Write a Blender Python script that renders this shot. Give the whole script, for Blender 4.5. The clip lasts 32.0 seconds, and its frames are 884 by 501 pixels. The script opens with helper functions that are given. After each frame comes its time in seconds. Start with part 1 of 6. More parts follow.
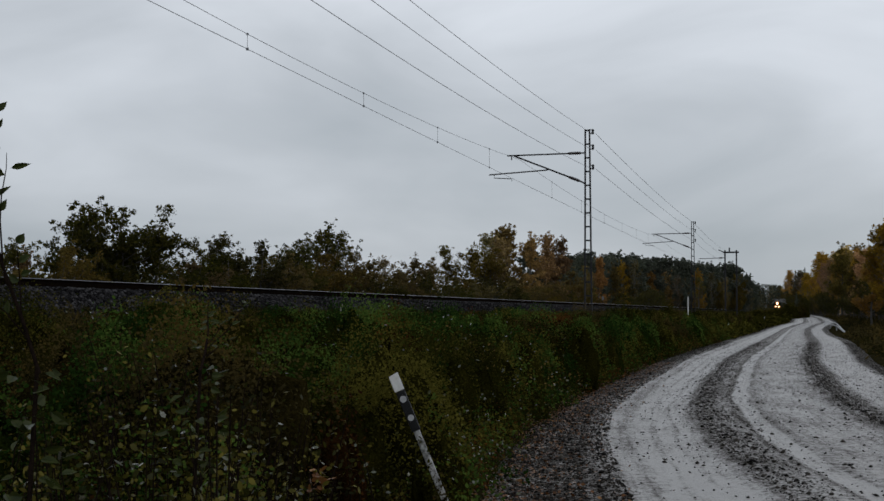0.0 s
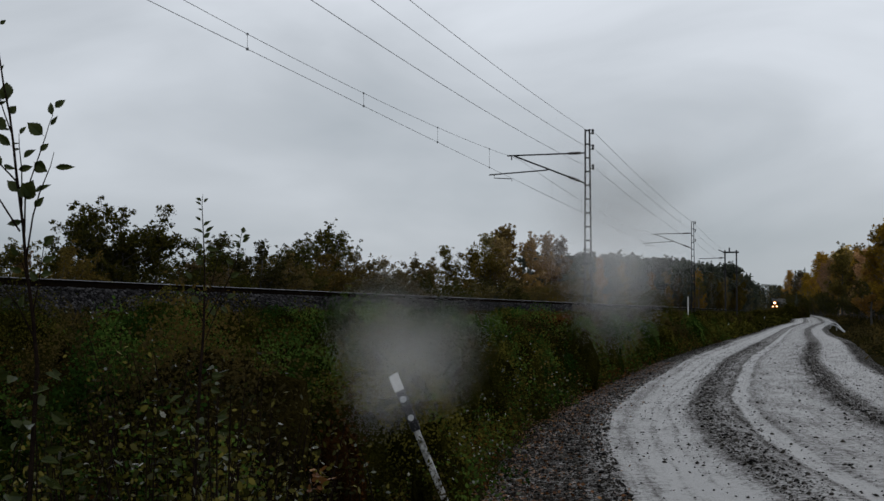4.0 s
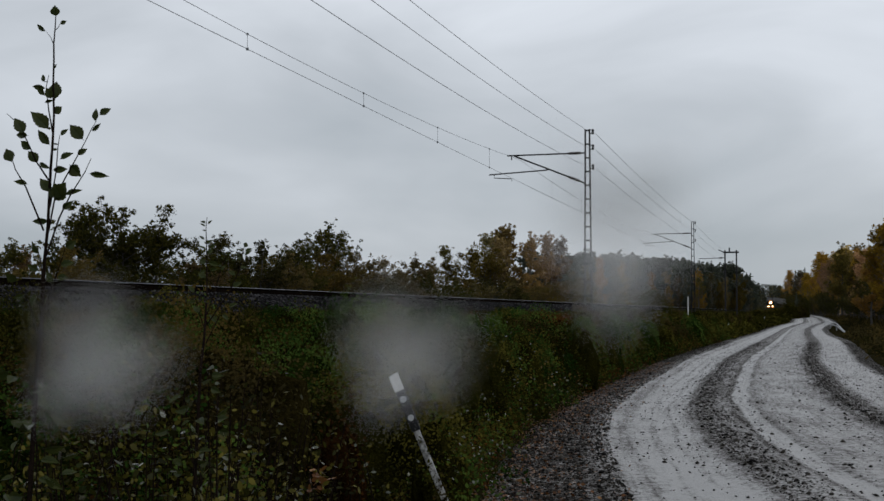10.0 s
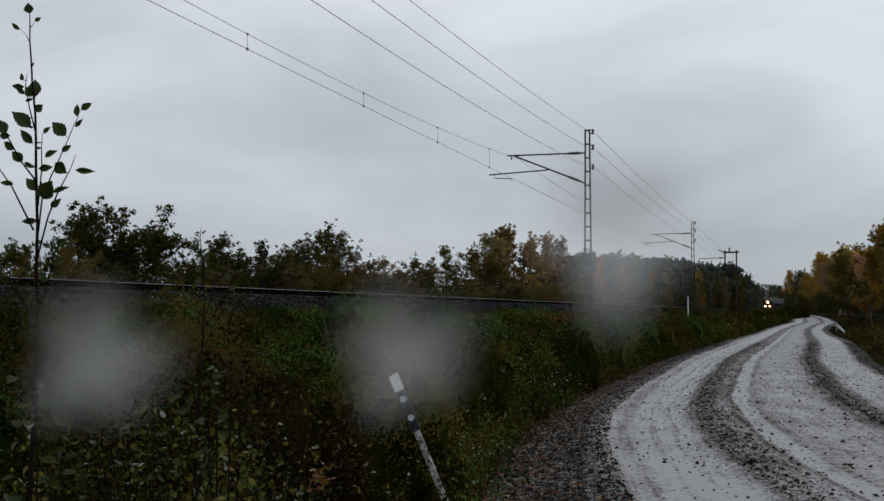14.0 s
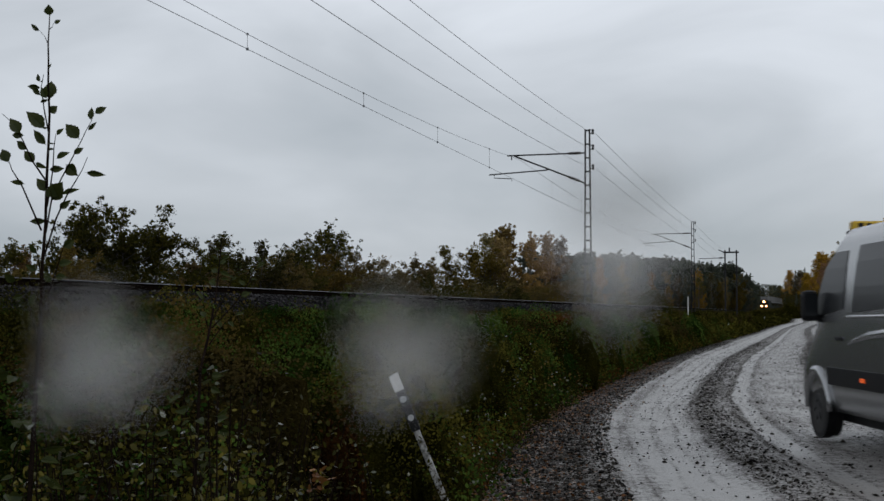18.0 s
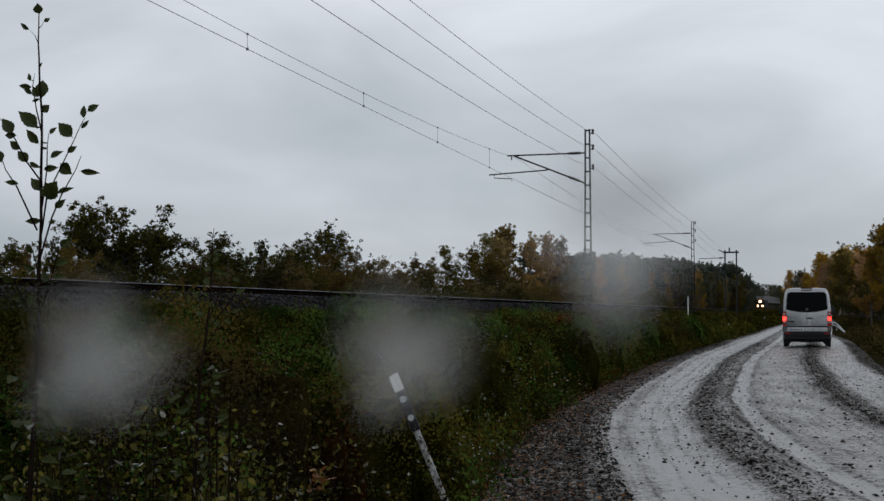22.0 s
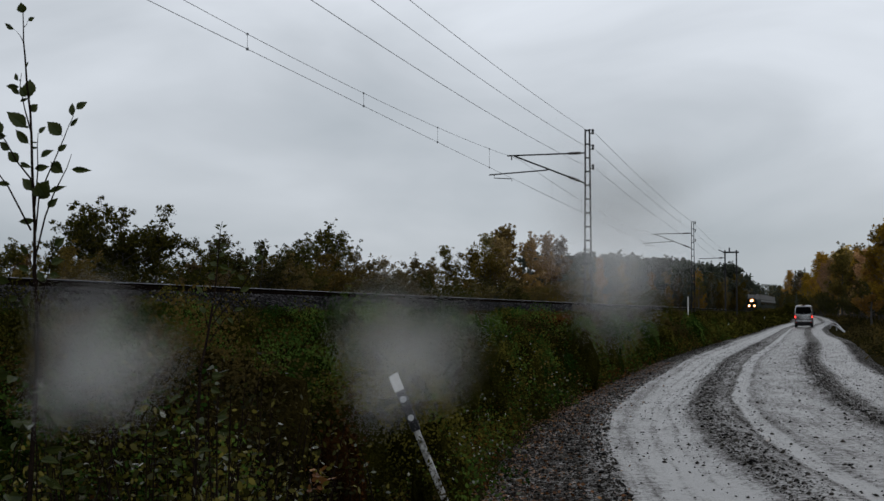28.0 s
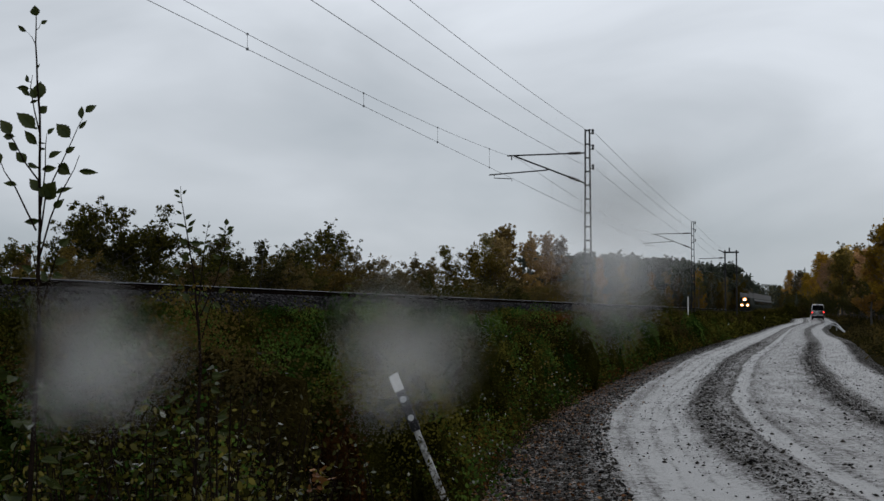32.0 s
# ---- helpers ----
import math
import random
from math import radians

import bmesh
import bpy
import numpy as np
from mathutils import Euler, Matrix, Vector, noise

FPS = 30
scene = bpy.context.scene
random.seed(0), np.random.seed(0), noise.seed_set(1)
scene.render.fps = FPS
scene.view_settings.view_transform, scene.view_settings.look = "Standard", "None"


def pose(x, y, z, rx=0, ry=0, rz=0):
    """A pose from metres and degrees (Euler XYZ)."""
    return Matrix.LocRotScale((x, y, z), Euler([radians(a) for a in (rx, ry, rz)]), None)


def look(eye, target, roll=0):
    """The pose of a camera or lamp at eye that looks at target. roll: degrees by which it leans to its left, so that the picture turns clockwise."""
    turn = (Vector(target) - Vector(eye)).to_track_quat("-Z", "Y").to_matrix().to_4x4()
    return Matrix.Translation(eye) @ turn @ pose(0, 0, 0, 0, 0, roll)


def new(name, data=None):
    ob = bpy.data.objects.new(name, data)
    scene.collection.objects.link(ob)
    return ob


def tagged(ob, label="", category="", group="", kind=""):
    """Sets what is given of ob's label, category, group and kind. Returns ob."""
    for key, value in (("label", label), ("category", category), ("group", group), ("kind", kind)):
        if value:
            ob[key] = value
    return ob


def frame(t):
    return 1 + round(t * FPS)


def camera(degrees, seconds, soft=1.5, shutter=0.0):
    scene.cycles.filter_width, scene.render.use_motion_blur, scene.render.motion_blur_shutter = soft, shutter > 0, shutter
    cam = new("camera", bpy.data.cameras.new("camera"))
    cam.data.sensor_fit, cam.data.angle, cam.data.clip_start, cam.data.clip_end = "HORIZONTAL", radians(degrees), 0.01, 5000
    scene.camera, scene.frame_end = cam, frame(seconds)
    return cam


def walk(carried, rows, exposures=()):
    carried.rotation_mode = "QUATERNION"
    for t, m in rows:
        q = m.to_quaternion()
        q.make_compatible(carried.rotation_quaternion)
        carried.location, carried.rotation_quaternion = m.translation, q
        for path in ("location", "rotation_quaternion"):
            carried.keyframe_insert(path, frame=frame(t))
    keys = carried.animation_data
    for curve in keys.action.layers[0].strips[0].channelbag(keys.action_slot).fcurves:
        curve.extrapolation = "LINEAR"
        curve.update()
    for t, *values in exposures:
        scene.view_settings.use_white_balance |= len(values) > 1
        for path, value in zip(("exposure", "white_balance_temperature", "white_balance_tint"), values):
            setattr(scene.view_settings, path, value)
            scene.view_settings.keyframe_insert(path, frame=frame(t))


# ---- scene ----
cam = camera(36.32, 32.0, soft=1.5, shutter=0.4)
EYE = (0.0, 0.0, 1.46)
HOLD = look(EYE, (0.0, 100.0, 1.46 + 4.94))
walk(cam, [(0.0, HOLD), (32.0, HOLD)], [(0.0, 0.0), (6.0, 0.02), (32.0, 0.08)])

# ---------------------------------------------------------------- world and sun
world = bpy.data.worlds.new("overcast_sky")
scene.world = world
world.use_nodes = True
wn, wl = world.node_tree.nodes, world.node_tree.links
wn.clear()
w_out = wn.new("ShaderNodeOutputWorld")
w_sky = wn.new("ShaderNodeTexSky")
w_sky.sky_type = "NISHITA"
w_sky.sun_disc = False
w_sky.sun_elevation = radians(24)
w_sky.sun_rotation = radians(60)
w_blue = wn.new("ShaderNodeBackground")
w_blue.inputs["Strength"].default_value = 0.06
wl.new(w_sky.outputs["Color"], w_blue.inputs["Color"])
w_tc = wn.new("ShaderNodeTexCoord")
w_map = wn.new("ShaderNodeMapping")
w_map.inputs["Scale"].default_value = (2.2, 2.2, 6.5)
w_map.inputs["Rotation"].default_value = (0.0, radians(-14), radians(20))
wl.new(w_tc.outputs["Generated"], w_map.inputs["Vector"])
w_n = wn.new("ShaderNodeTexNoise")
w_n.inputs["Scale"].default_value = 1.5
w_n.inputs["Detail"].default_value = 5.0
w_n.inputs["Roughness"].default_value = 0.45
w_n.inputs["Distortion"].default_value = 0.5
wl.new(w_map.outputs["Vector"], w_n.inputs["Vector"])
w_r = wn.new("ShaderNodeValToRGB")
w_r.color_ramp.elements[0].position = 0.30
w_r.color_ramp.elements[0].color = (0.385, 0.43, 0.475, 1)
w_r.color_ramp.elements[1].position = 0.74
w_r.color_ramp.elements[1].color = (0.74, 0.785, 0.85, 1)
w_top = w_r.color_ramp.elements.new(1.0)
w_top.color = (0.42, 0.445, 0.49, 1)
w_mid = w_r.color_ramp.elements.new(0.5)
w_mid.color = (0.525, 0.565, 0.615, 1)
w_sep = wn.new("ShaderNodeSeparateXYZ")
wl.new(w_tc.outputs["Generated"], w_sep.inputs[0])
w_up = wn.new("ShaderNodeMath")
w_up.operation = "MULTIPLY_ADD"
w_up.inputs[1].default_value = 1.45
w_up.use_clamp = True
wl.new(w_sep.outputs["Z"], w_up.inputs[0])
w_soft = wn.new("ShaderNodeMath")
w_soft.operation = "MULTIPLY_ADD"
w_soft.inputs[1].default_value = 0.84
w_soft.inputs[2].default_value = -0.085
wl.new(w_n.outputs["Fac"], w_soft.inputs[0])
w_side = wn.new("ShaderNodeMath")
w_side.operation = "MULTIPLY_ADD"
w_side.inputs[1].default_value = 0.17
wl.new(w_sep.outputs["X"], w_side.inputs[0])
wl.new(w_soft.outputs[0], w_side.inputs[2])
wl.new(w_side.outputs[0], w_up.inputs[2])
wl.new(w_up.outputs[0], w_r.inputs["Fac"])
w_cloud = wn.new("ShaderNodeBackground")
w_cloud.inputs["Strength"].default_value = 1.0
wl.new(w_r.outputs["Color"], w_cloud.inputs["Color"])
w_mix = wn.new("ShaderNodeMixShader")
w_mix.inputs["Fac"].default_value = 0.92
wl.new(w_blue.outputs[0], w_mix.inputs[1])
wl.new(w_cloud.outputs[0], w_mix.inputs[2])
wl.new(w_mix.outputs[0], w_out.inputs["Surface"])

sun_data = bpy.data.lights.new("sun", "SUN")
sun_data.energy = 0.3
sun_data.angle = radians(40)
sun_data.color = (1.0, 0.97, 0.93)
sun = new("sun", sun_data)
sun.matrix_world = look((60, -35, 60), (0, 0, 0))


# ---------------------------------------------------------------- materials
def node_mat(name):
    m = bpy.data.materials.new(name)
    m.use_nodes = True
    return m, m.node_tree.nodes, m.node_tree.links, m.node_tree.nodes["Principled BSDF"]


def surface(name, a, b, rough=0.7, scale=4.0, fine=60.0, metal=0.0, bump=0.2, dist=0.01, rough2=None, spec=0.5):
    """Two colours mixed by coarse and fine noise, with relief."""
    m, n, l, p = node_mat(name)
    tc = n.new("ShaderNodeTexCoord")
    n1 = n.new("ShaderNodeTexNoise")
    n1.inputs["Scale"].default_value = scale
    n1.inputs["Detail"].default_value = 6.0
    n2 = n.new("ShaderNodeTexNoise")
    n2.inputs["Scale"].default_value = fine
    n2.inputs["Detail"].default_value = 3.0
    l.new(tc.outputs["Object"], n1.inputs["Vector"])
    l.new(tc.outputs["Object"], n2.inputs["Vector"])
    add = n.new("ShaderNodeMath")
    add.operation = "ADD"
    l.new(n1.outputs["Fac"], add.inputs[0])
    l.new(n2.outputs["Fac"], add.inputs[1])
    ramp = n.new("ShaderNodeMapRange")
    ramp.inputs["From Min"].default_value = 0.72
    ramp.inputs["From Max"].default_value = 1.28
    l.new(add.outputs[0], ramp.inputs["Value"])
    mix = n.new("ShaderNodeMix")
    mix.data_type = "RGBA"
    mix.inputs["A"].default_value = (*a, 1)
    mix.inputs["B"].default_value = (*b, 1)
    l.new(ramp.outputs["Result"], mix.inputs["Factor"])
    l.new(mix.outputs["Result"], p.inputs["Base Color"])
    p.inputs["Metallic"].default_value = metal
    p.inputs["Specular IOR Level"].default_value = spec
    mr = n.new("ShaderNodeMapRange")
    mr.inputs["To Min"].default_value = rough
    mr.inputs["To Max"].default_value = rough if rough2 is None else rough2
    l.new(n1.outputs["Fac"], mr.inputs["Value"])
    l.new(mr.outputs["Result"], p.inputs["Roughness"])
    if bump:
        bp = n.new("ShaderNodeBump")
        bp.inputs["Strength"].default_value = bump
        bp.inputs["Distance"].default_value = dist
        l.new(add.outputs[0], bp.inputs["Height"])
        l.new(bp.outputs["Normal"], p.inputs["Normal"])
    return m


def foliage(name, cols, rough=0.45, trans=0.25, big=0.6, gloss=0.1, spread=0.55, sharp=0.18, vary=0.0):
    """Leaves: each its own tint out of three, with drifts of tint from plant to plant."""
    m, n, l, p = node_mat(name)
    geo = n.new("ShaderNodeNewGeometry")
    tc = n.new("ShaderNodeTexCoord")
    n1 = n.new("ShaderNodeTexNoise")
    n1.inputs["Scale"].default_value = big
    n1.inputs["Detail"].default_value = 3.0
    l.new(tc.outputs["Object"], n1.inputs["Vector"])
    mul = n.new("ShaderNodeMath")
    mul.operation = "MULTIPLY_ADD"
    mul.inputs[1].default_value = spread
    l.new(geo.outputs["Random Per Island"], mul.inputs[0])
    sc = n.new("ShaderNodeMapRange")
    sc.inputs["From Min"].default_value = 0.5 - sharp
    sc.inputs["From Max"].default_value = 0.5 + sharp
    sc.inputs["To Max"].default_value = 1.0 - spread
    l.new(n1.outputs["Fac"], sc.inputs["Value"])
    l.new(sc.outputs["Result"], mul.inputs[2])
    r = n.new("ShaderNodeValToRGB")
    e = r.color_ramp.elements
    e[0].position, e[0].color = 0.1, (*cols[0], 1)
    e[1].position, e[1].color = 0.9, (*cols[-1], 1)
    for i, c in enumerate(cols[1:-1]):
        q = e.new(0.1 + 0.8 * (i + 1) / (len(cols) - 1))
        q.color = (*c, 1)
    l.new(mul.outputs[0], r.inputs["Fac"])
    tint = r.outputs["Color"]
    if vary:
        own = n.new("ShaderNodeObjectInfo")
        hsv = n.new("ShaderNodeHueSaturation")
        for out, lo, hi, seed in (("Value", 1 - 0.45 * vary, 1 + 0.75 * vary, 1.0), ("Hue", 0.5 - 0.02 * vary, 0.5 + 0.035 * vary, 7.31), ("Saturation", 1 - 0.3 * vary, 1.0 + 0.15 * vary, 3.77)):
            fr = n.new("ShaderNodeMath")
            fr.operation = "MULTIPLY"
            fr.inputs[1].default_value = seed
            l.new(own.outputs["Random"], fr.inputs[0])
            fc = n.new("ShaderNodeMath")
            fc.operation = "FRACT"
            l.new(fr.outputs[0], fc.inputs[0])
            mr = n.new("ShaderNodeMapRange")
            mr.inputs["To Min"].default_value = lo
            mr.inputs["To Max"].default_value = hi
            l.new(fc.outputs[0], mr.inputs["Value"])
            l.new(mr.outputs["Result"], hsv.inputs[out])
        l.new(tint, hsv.inputs["Color"])
        tint = hsv.outputs["Color"]
    l.new(tint, p.inputs["Base Color"])
    p.inputs["Roughness"].default_value = rough
    p.inputs["Specular IOR Level"].default_value = gloss
    if trans:
        t = n.new("ShaderNodeBsdfTranslucent")
        l.new(tint, t.inputs["Color"])
        ms = n.new("ShaderNodeMixShader")
        ms.inputs["Fac"].default_value = trans
        l.new(p.outputs[0], ms.inputs[1])
        l.new(t.outputs[0], ms.inputs[2])
        l.new(ms.outputs[0], n["Material Output"].inputs["Surface"])
    return m


def glow(name, col, power):
    m, n, l, p = node_mat(name)
    p.inputs["Base Color"].default_value = (*col, 1)
    p.inputs["Emission Color"].default_value = (*col, 1)
    p.inputs["Emission Strength"].default_value = power
    return m


def glassy(name, col, rough=0.05, ior=1.5):
    m, n, l, p = node_mat(name)
    p.inputs["Base Color"].default_value = (*col, 1)
    p.inputs["Roughness"].default_value = rough
    p.inputs["IOR"].default_value = ior
    return m


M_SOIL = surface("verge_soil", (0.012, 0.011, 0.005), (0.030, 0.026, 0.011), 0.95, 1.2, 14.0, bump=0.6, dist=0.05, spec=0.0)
M_DARKSTEEL = surface("weathered_dark_steel", (0.018, 0.018, 0.019), (0.05, 0.05, 0.052), 0.75, 3.0, 40.0, metal=0.2, bump=0.1, spec=0.2)
M_RAILTOP = surface("polished_rail_head", (0.12, 0.125, 0.135), (0.26, 0.265, 0.28), 0.38, 2.0, 50.0, metal=1.0, bump=0.05)
M_RAILWEB = surface("rusty_rail_web", (0.004, 0.003, 0.0025), (0.010, 0.007, 0.005), 0.9, 3.0, 40.0, bump=0.2, spec=0.0)
M_CONCRETE = surface("grey_sleeper_concrete", (0.10, 0.10, 0.10), (0.20, 0.20, 0.19), 0.85, 2.0, 30.0, bump=0.3)
M_BALLAST = surface("ballast_stone", (0.012, 0.0115, 0.012), (0.035, 0.034, 0.036), 0.9, 1.4, 22.0, spec=0.0, bump=0.5, dist=0.03)
M_WIRE = surface("overhead_wire_metal", (0.16, 0.17, 0.18), (0.26, 0.27, 0.28), 0.5, 1.0, 9.0, metal=0.3, bump=0)
M_PORCELAIN = surface("brown_porcelain", (0.02, 0.015, 0.014), (0.045, 0.03, 0.028), 0.25, 6.0, 40.0, bump=0)
M_BARK = surface("grey_bark", (0.035, 0.03, 0.026), (0.10, 0.09, 0.08), 0.9, 5.0, 30.0, bump=0.6, dist=0.02)
M_BIRCHBARK = surface("birch_bark", (0.04, 0.037, 0.034), (0.20, 0.195, 0.185), 0.8, 3.0, 20.0, bump=0.3)
M_TWIG = surface("sapling_bark", (0.008, 0.006, 0.005), (0.022, 0.015, 0.011), 0.9, 12.0, 90.0, bump=0.2, spec=0.0)
M_WHITE = surface("weathered_white_plastic", (0.66, 0.66, 0.63), (0.82, 0.82, 0.80), 0.55, 6.0, 60.0, bump=0.05)
M_BLACKPL = surface("black_plastic", (0.006, 0.006, 0.0065), (0.016, 0.016, 0.017), 0.55, 5.0, 60.0, bump=0.05, spec=0.2)
M_PEEL = surface("peeling_white_paint", (0.03, 0.03, 0.022), (0.58, 0.58, 0.56), 0.7, 14.0, 38.0, bump=0.2)
M_REFLECTOR = surface("grey_reflector", (0.35, 0.36, 0.37), (0.5, 0.5, 0.5), 0.3, 30.0, 120.0, bump=0)

L_OLIVE = foliage("olive_leaves", ((0.0200, 0.0225, 0.0060), (0.0500, 0.0490, 0.0120), (0.1250, 0.0950, 0.0220)), gloss=0.0, vary=0.5)
L_BROWN = foliage("brown_yellow_leaves", ((0.0460, 0.0370, 0.0120), (0.1080, 0.0790, 0.0220), (0.2150, 0.1380, 0.0360)), gloss=0.0, vary=0.5)
L_ORANGE = foliage("orange_birch_leaves", ((0.115, 0.074, 0.025), (0.245, 0.138, 0.040), (0.38, 0.215, 0.053)), gloss=0.0, vary=0.6)
L_GOLD = foliage("golden_birch_leaves", ((0.22, 0.135, 0.045), (0.40, 0.225, 0.063), (0.56, 0.32, 0.085)), gloss=0.0, vary=0.8)
L_RUST = foliage("rust_leaves", ((0.1100, 0.0690, 0.0310), (0.2250, 0.1230, 0.0420), (0.3500, 0.1960, 0.0550)), gloss=0.0, vary=0.9)
L_PALE = foliage("pale_birch_leaves", ((0.080, 0.066, 0.027), (0.15, 0.115, 0.042), (0.23, 0.17, 0.055)), gloss=0.0, vary=0.8)
# Needles paled: rain haze over the far forest is put into their colour.
L_NEEDLE = foliage("haze_paled_needles", ((0.0504, 0.0600, 0.0480), (0.0816, 0.0936, 0.0672), (0.1320, 0.1380, 0.0900)), 0.6, 0.15, 0.12, gloss=0.0, vary=0.6)
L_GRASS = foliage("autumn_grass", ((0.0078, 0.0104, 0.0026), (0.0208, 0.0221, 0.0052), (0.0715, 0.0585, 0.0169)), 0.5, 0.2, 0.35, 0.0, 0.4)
L_LUSH = foliage("lush_green_leaves", ((0.0060, 0.0150, 0.0030), (0.0260, 0.0580, 0.0105), (0.1150, 0.1800, 0.0340)), 0.35, 0.3, 0.9, 0.0, 0.26, 0.16)
L_WEED = foliage("yellowing_weed_leaves", ((0.0085, 0.0095, 0.0018), (0.0320, 0.0330, 0.0055), (0.1400, 0.1230, 0.0230)), 0.3, 0.35, 0.9, 0.0, 0.28, 0.15)
L_DRY = foliage("dry_brown_weed_leaves", ((0.0182, 0.0156, 0.0065), (0.0598, 0.0481, 0.0182), (0.1050, 0.0720, 0.0200)), 0.5, 0.3, 0.9, 0.0, 0.26, 0.15)
L_RED = foliage("reddish_dead_leaves", ((0.0286, 0.0156, 0.0065), (0.0780, 0.0312, 0.0104), (0.1950, 0.0845, 0.0182)), 0.5, 0.2, 0.9, 0.0, 0.35)
L_WET = foliage("glistening_wet_leaves", ((0.02, 0.03, 0.008), (0.05, 0.06, 0.02), (0.12, 0.12, 0.05)), 0.16, 0.1, 0.9, 1.0)
L_NEARWEED = foliage("dark_weed_leaves", ((0.0080, 0.0090, 0.0018), (0.0330, 0.0330, 0.0060), (0.2000, 0.1700, 0.0330)), 0.3, 0.3, 1.6, 0.06, 0.5, 0.15)
# Bush cores: the shade between the inner leaves is put into their dark colour.
H_LUSH = surface("green_bush_shade_core", (0.0036, 0.0064, 0.0011), (0.0235, 0.0342, 0.0055), 0.8, 2.4, 42.0, bump=1.0, dist=0.05, spec=0.0)
H_WEED = surface("yellow_bush_shade_core", (0.0045, 0.0053, 0.0011), (0.0308, 0.0281, 0.0047), 0.8, 2.4, 42.0, bump=1.0, dist=0.05, spec=0.0)
H_DRY = surface("brown_bush_shade_core", (0.0057, 0.0048, 0.0013), (0.0318, 0.0251, 0.0070), 0.8, 2.4, 42.0, bump=1.0, dist=0.05, spec=0.0)
H_RED = surface("red_bush_shade_core", (0.0076, 0.0038, 0.0013), (0.0376, 0.0167, 0.0047), 0.8, 2.4, 42.0, bump=1.0, dist=0.05, spec=0.0)
L_SAP = foliage("sapling_leaf_green", ((0.016, 0.025, 0.006), (0.030, 0.042, 0.010), (0.060, 0.068, 0.016)), 0.4, 0.15, 2.0, 0.15)


# ---------------------------------------------------------------- mesh tools
def np_mesh(name, verts, faces):
    """A mesh from an (n, 3) and an (m, k) array."""
    verts, faces = np.asarray(verts, np.float32), np.asarray(faces, np.int32)
    me = bpy.data.meshes.new(name)
    me.vertices.add(len(verts))
    me.vertices.foreach_set("co", verts.ravel())
    me.loops.add(faces.size)
    me.loops.foreach_set("vertex_index", faces.ravel())
    me.polygons.add(len(faces))
    me.polygons.foreach_set("loop_start", np.arange(0, faces.size, faces.shape[1], dtype=np.int32))
    me.update(calc_edges=True)
    return me


class Geo:
    """Gathers tubes, boxes, sheets and discs of one mesh."""

    def __init__(self):
        self.v, self.f = [], []

    def add(self, verts, faces):
        k = len(self.v)
        self.v.extend([tuple(map(float, p)) for p in verts])
        self.f.extend([tuple(int(i) + k for i in q) for q in faces])
        return self

    def tube(self, pts, rad, sides=6, caps=True):
        pts = [Vector(p) for p in pts]
        rads = rad if isinstance(rad, (list, tuple, np.ndarray)) else [rad] * len(pts)
        vs, fs = [], []
        side = None
        for i, p in enumerate(pts):
            way = (pts[min(i + 1, len(pts) - 1)] - pts[max(i - 1, 0)]).normalized()
            if side is None:
                side = way.cross(Vector((0, 0, 1)) if abs(way.z) < 0.9 else Vector((1, 0, 0))).normalized()
            side = (side - way * side.dot(way)).normalized()
            other = way.cross(side)
            for j in range(sides):
                a = 2 * math.pi * j / sides
                vs.append(p + (side * math.cos(a) + other * math.sin(a)) * rads[i])
        for i in range(len(pts) - 1):
            for j in range(sides):
                k = (j + 1) % sides
                fs.append((i * sides + j, i * sides + k, (i + 1) * sides + k, (i + 1) * sides + j))
        if caps:
            fs.append(tuple(range(sides))[::-1])
            fs.append(tuple((len(pts) - 1) * sides + j for j in range(sides)))
        return self.add(vs, fs)

    def box(self, c, size, m=None, bevel=0.0):
        bm = bmesh.new()
        bmesh.ops.create_cube(bm, size=1.0)
        for v in bm.verts:
            v.co = Vector((v.co.x * size[0], v.co.y * size[1], v.co.z * size[2]))
        if bevel:
            bmesh.ops.bevel(bm, geom=bm.edges[:], offset=bevel, segments=2, affect="EDGES", profile=0.6)
        for v in bm.verts:
            v.co = (m @ v.co if m else v.co) + Vector(c)
        bm.verts.index_update()
        self.add([v.co for v in bm.verts], [[v.index for v in f.verts] for f in bm.faces])
        bm.free()
        return self

    def disc(self, c, r, axis, depth=0.02, sides=20):
        a = Vector(axis).normalized() * depth / 2
        return self.tube([Vector(c) - a, Vector(c) + a], r, sides)

    def prism(self, outline, axis_vec, m=None):
        """An outline of 3D points pushed along a vector."""
        n = len(outline)
        a = [Vector(p) for p in outline]
        b = [p + Vector(axis_vec) for p in a]
        vs = a + b
        if m:
            vs = [m @ p for p in vs]
        fs = [tuple(range(n))[::-1], tuple(range(n, 2 * n))]
        fs += [(i, (i + 1) % n, n + (i + 1) % n, n + i) for i in range(n)]
        return self.add(vs, fs)

    def mesh(self, name, smooth=False):
        me = bpy.data.meshes.new(name)
        me.from_pydata(self.v, [], self.f)
        bm = bmesh.new()
        bm.from_mesh(me)
        bmesh.ops.recalc_face_normals(bm, faces=bm.faces[:])
        bm.to_mesh(me)
        bm.free()
        if smooth:
            me.polygons.foreach_set("use_smooth", [True] * len(me.polygons))
        return me


def part(name, geo, material, parent=None, label="", smooth=False, at=None):
    """One mesh object, under a thing or a part if given."""
    me = geo if isinstance(geo, bpy.types.Mesh) else geo.mesh(name, smooth)
    if not me.materials:
        me.materials.append(material)
    ob = new(name, me)
    if parent:
        ob.parent = parent
    if at is not None:
        ob.matrix_basis = at
    if label:
        ob["label"] = label
    return ob


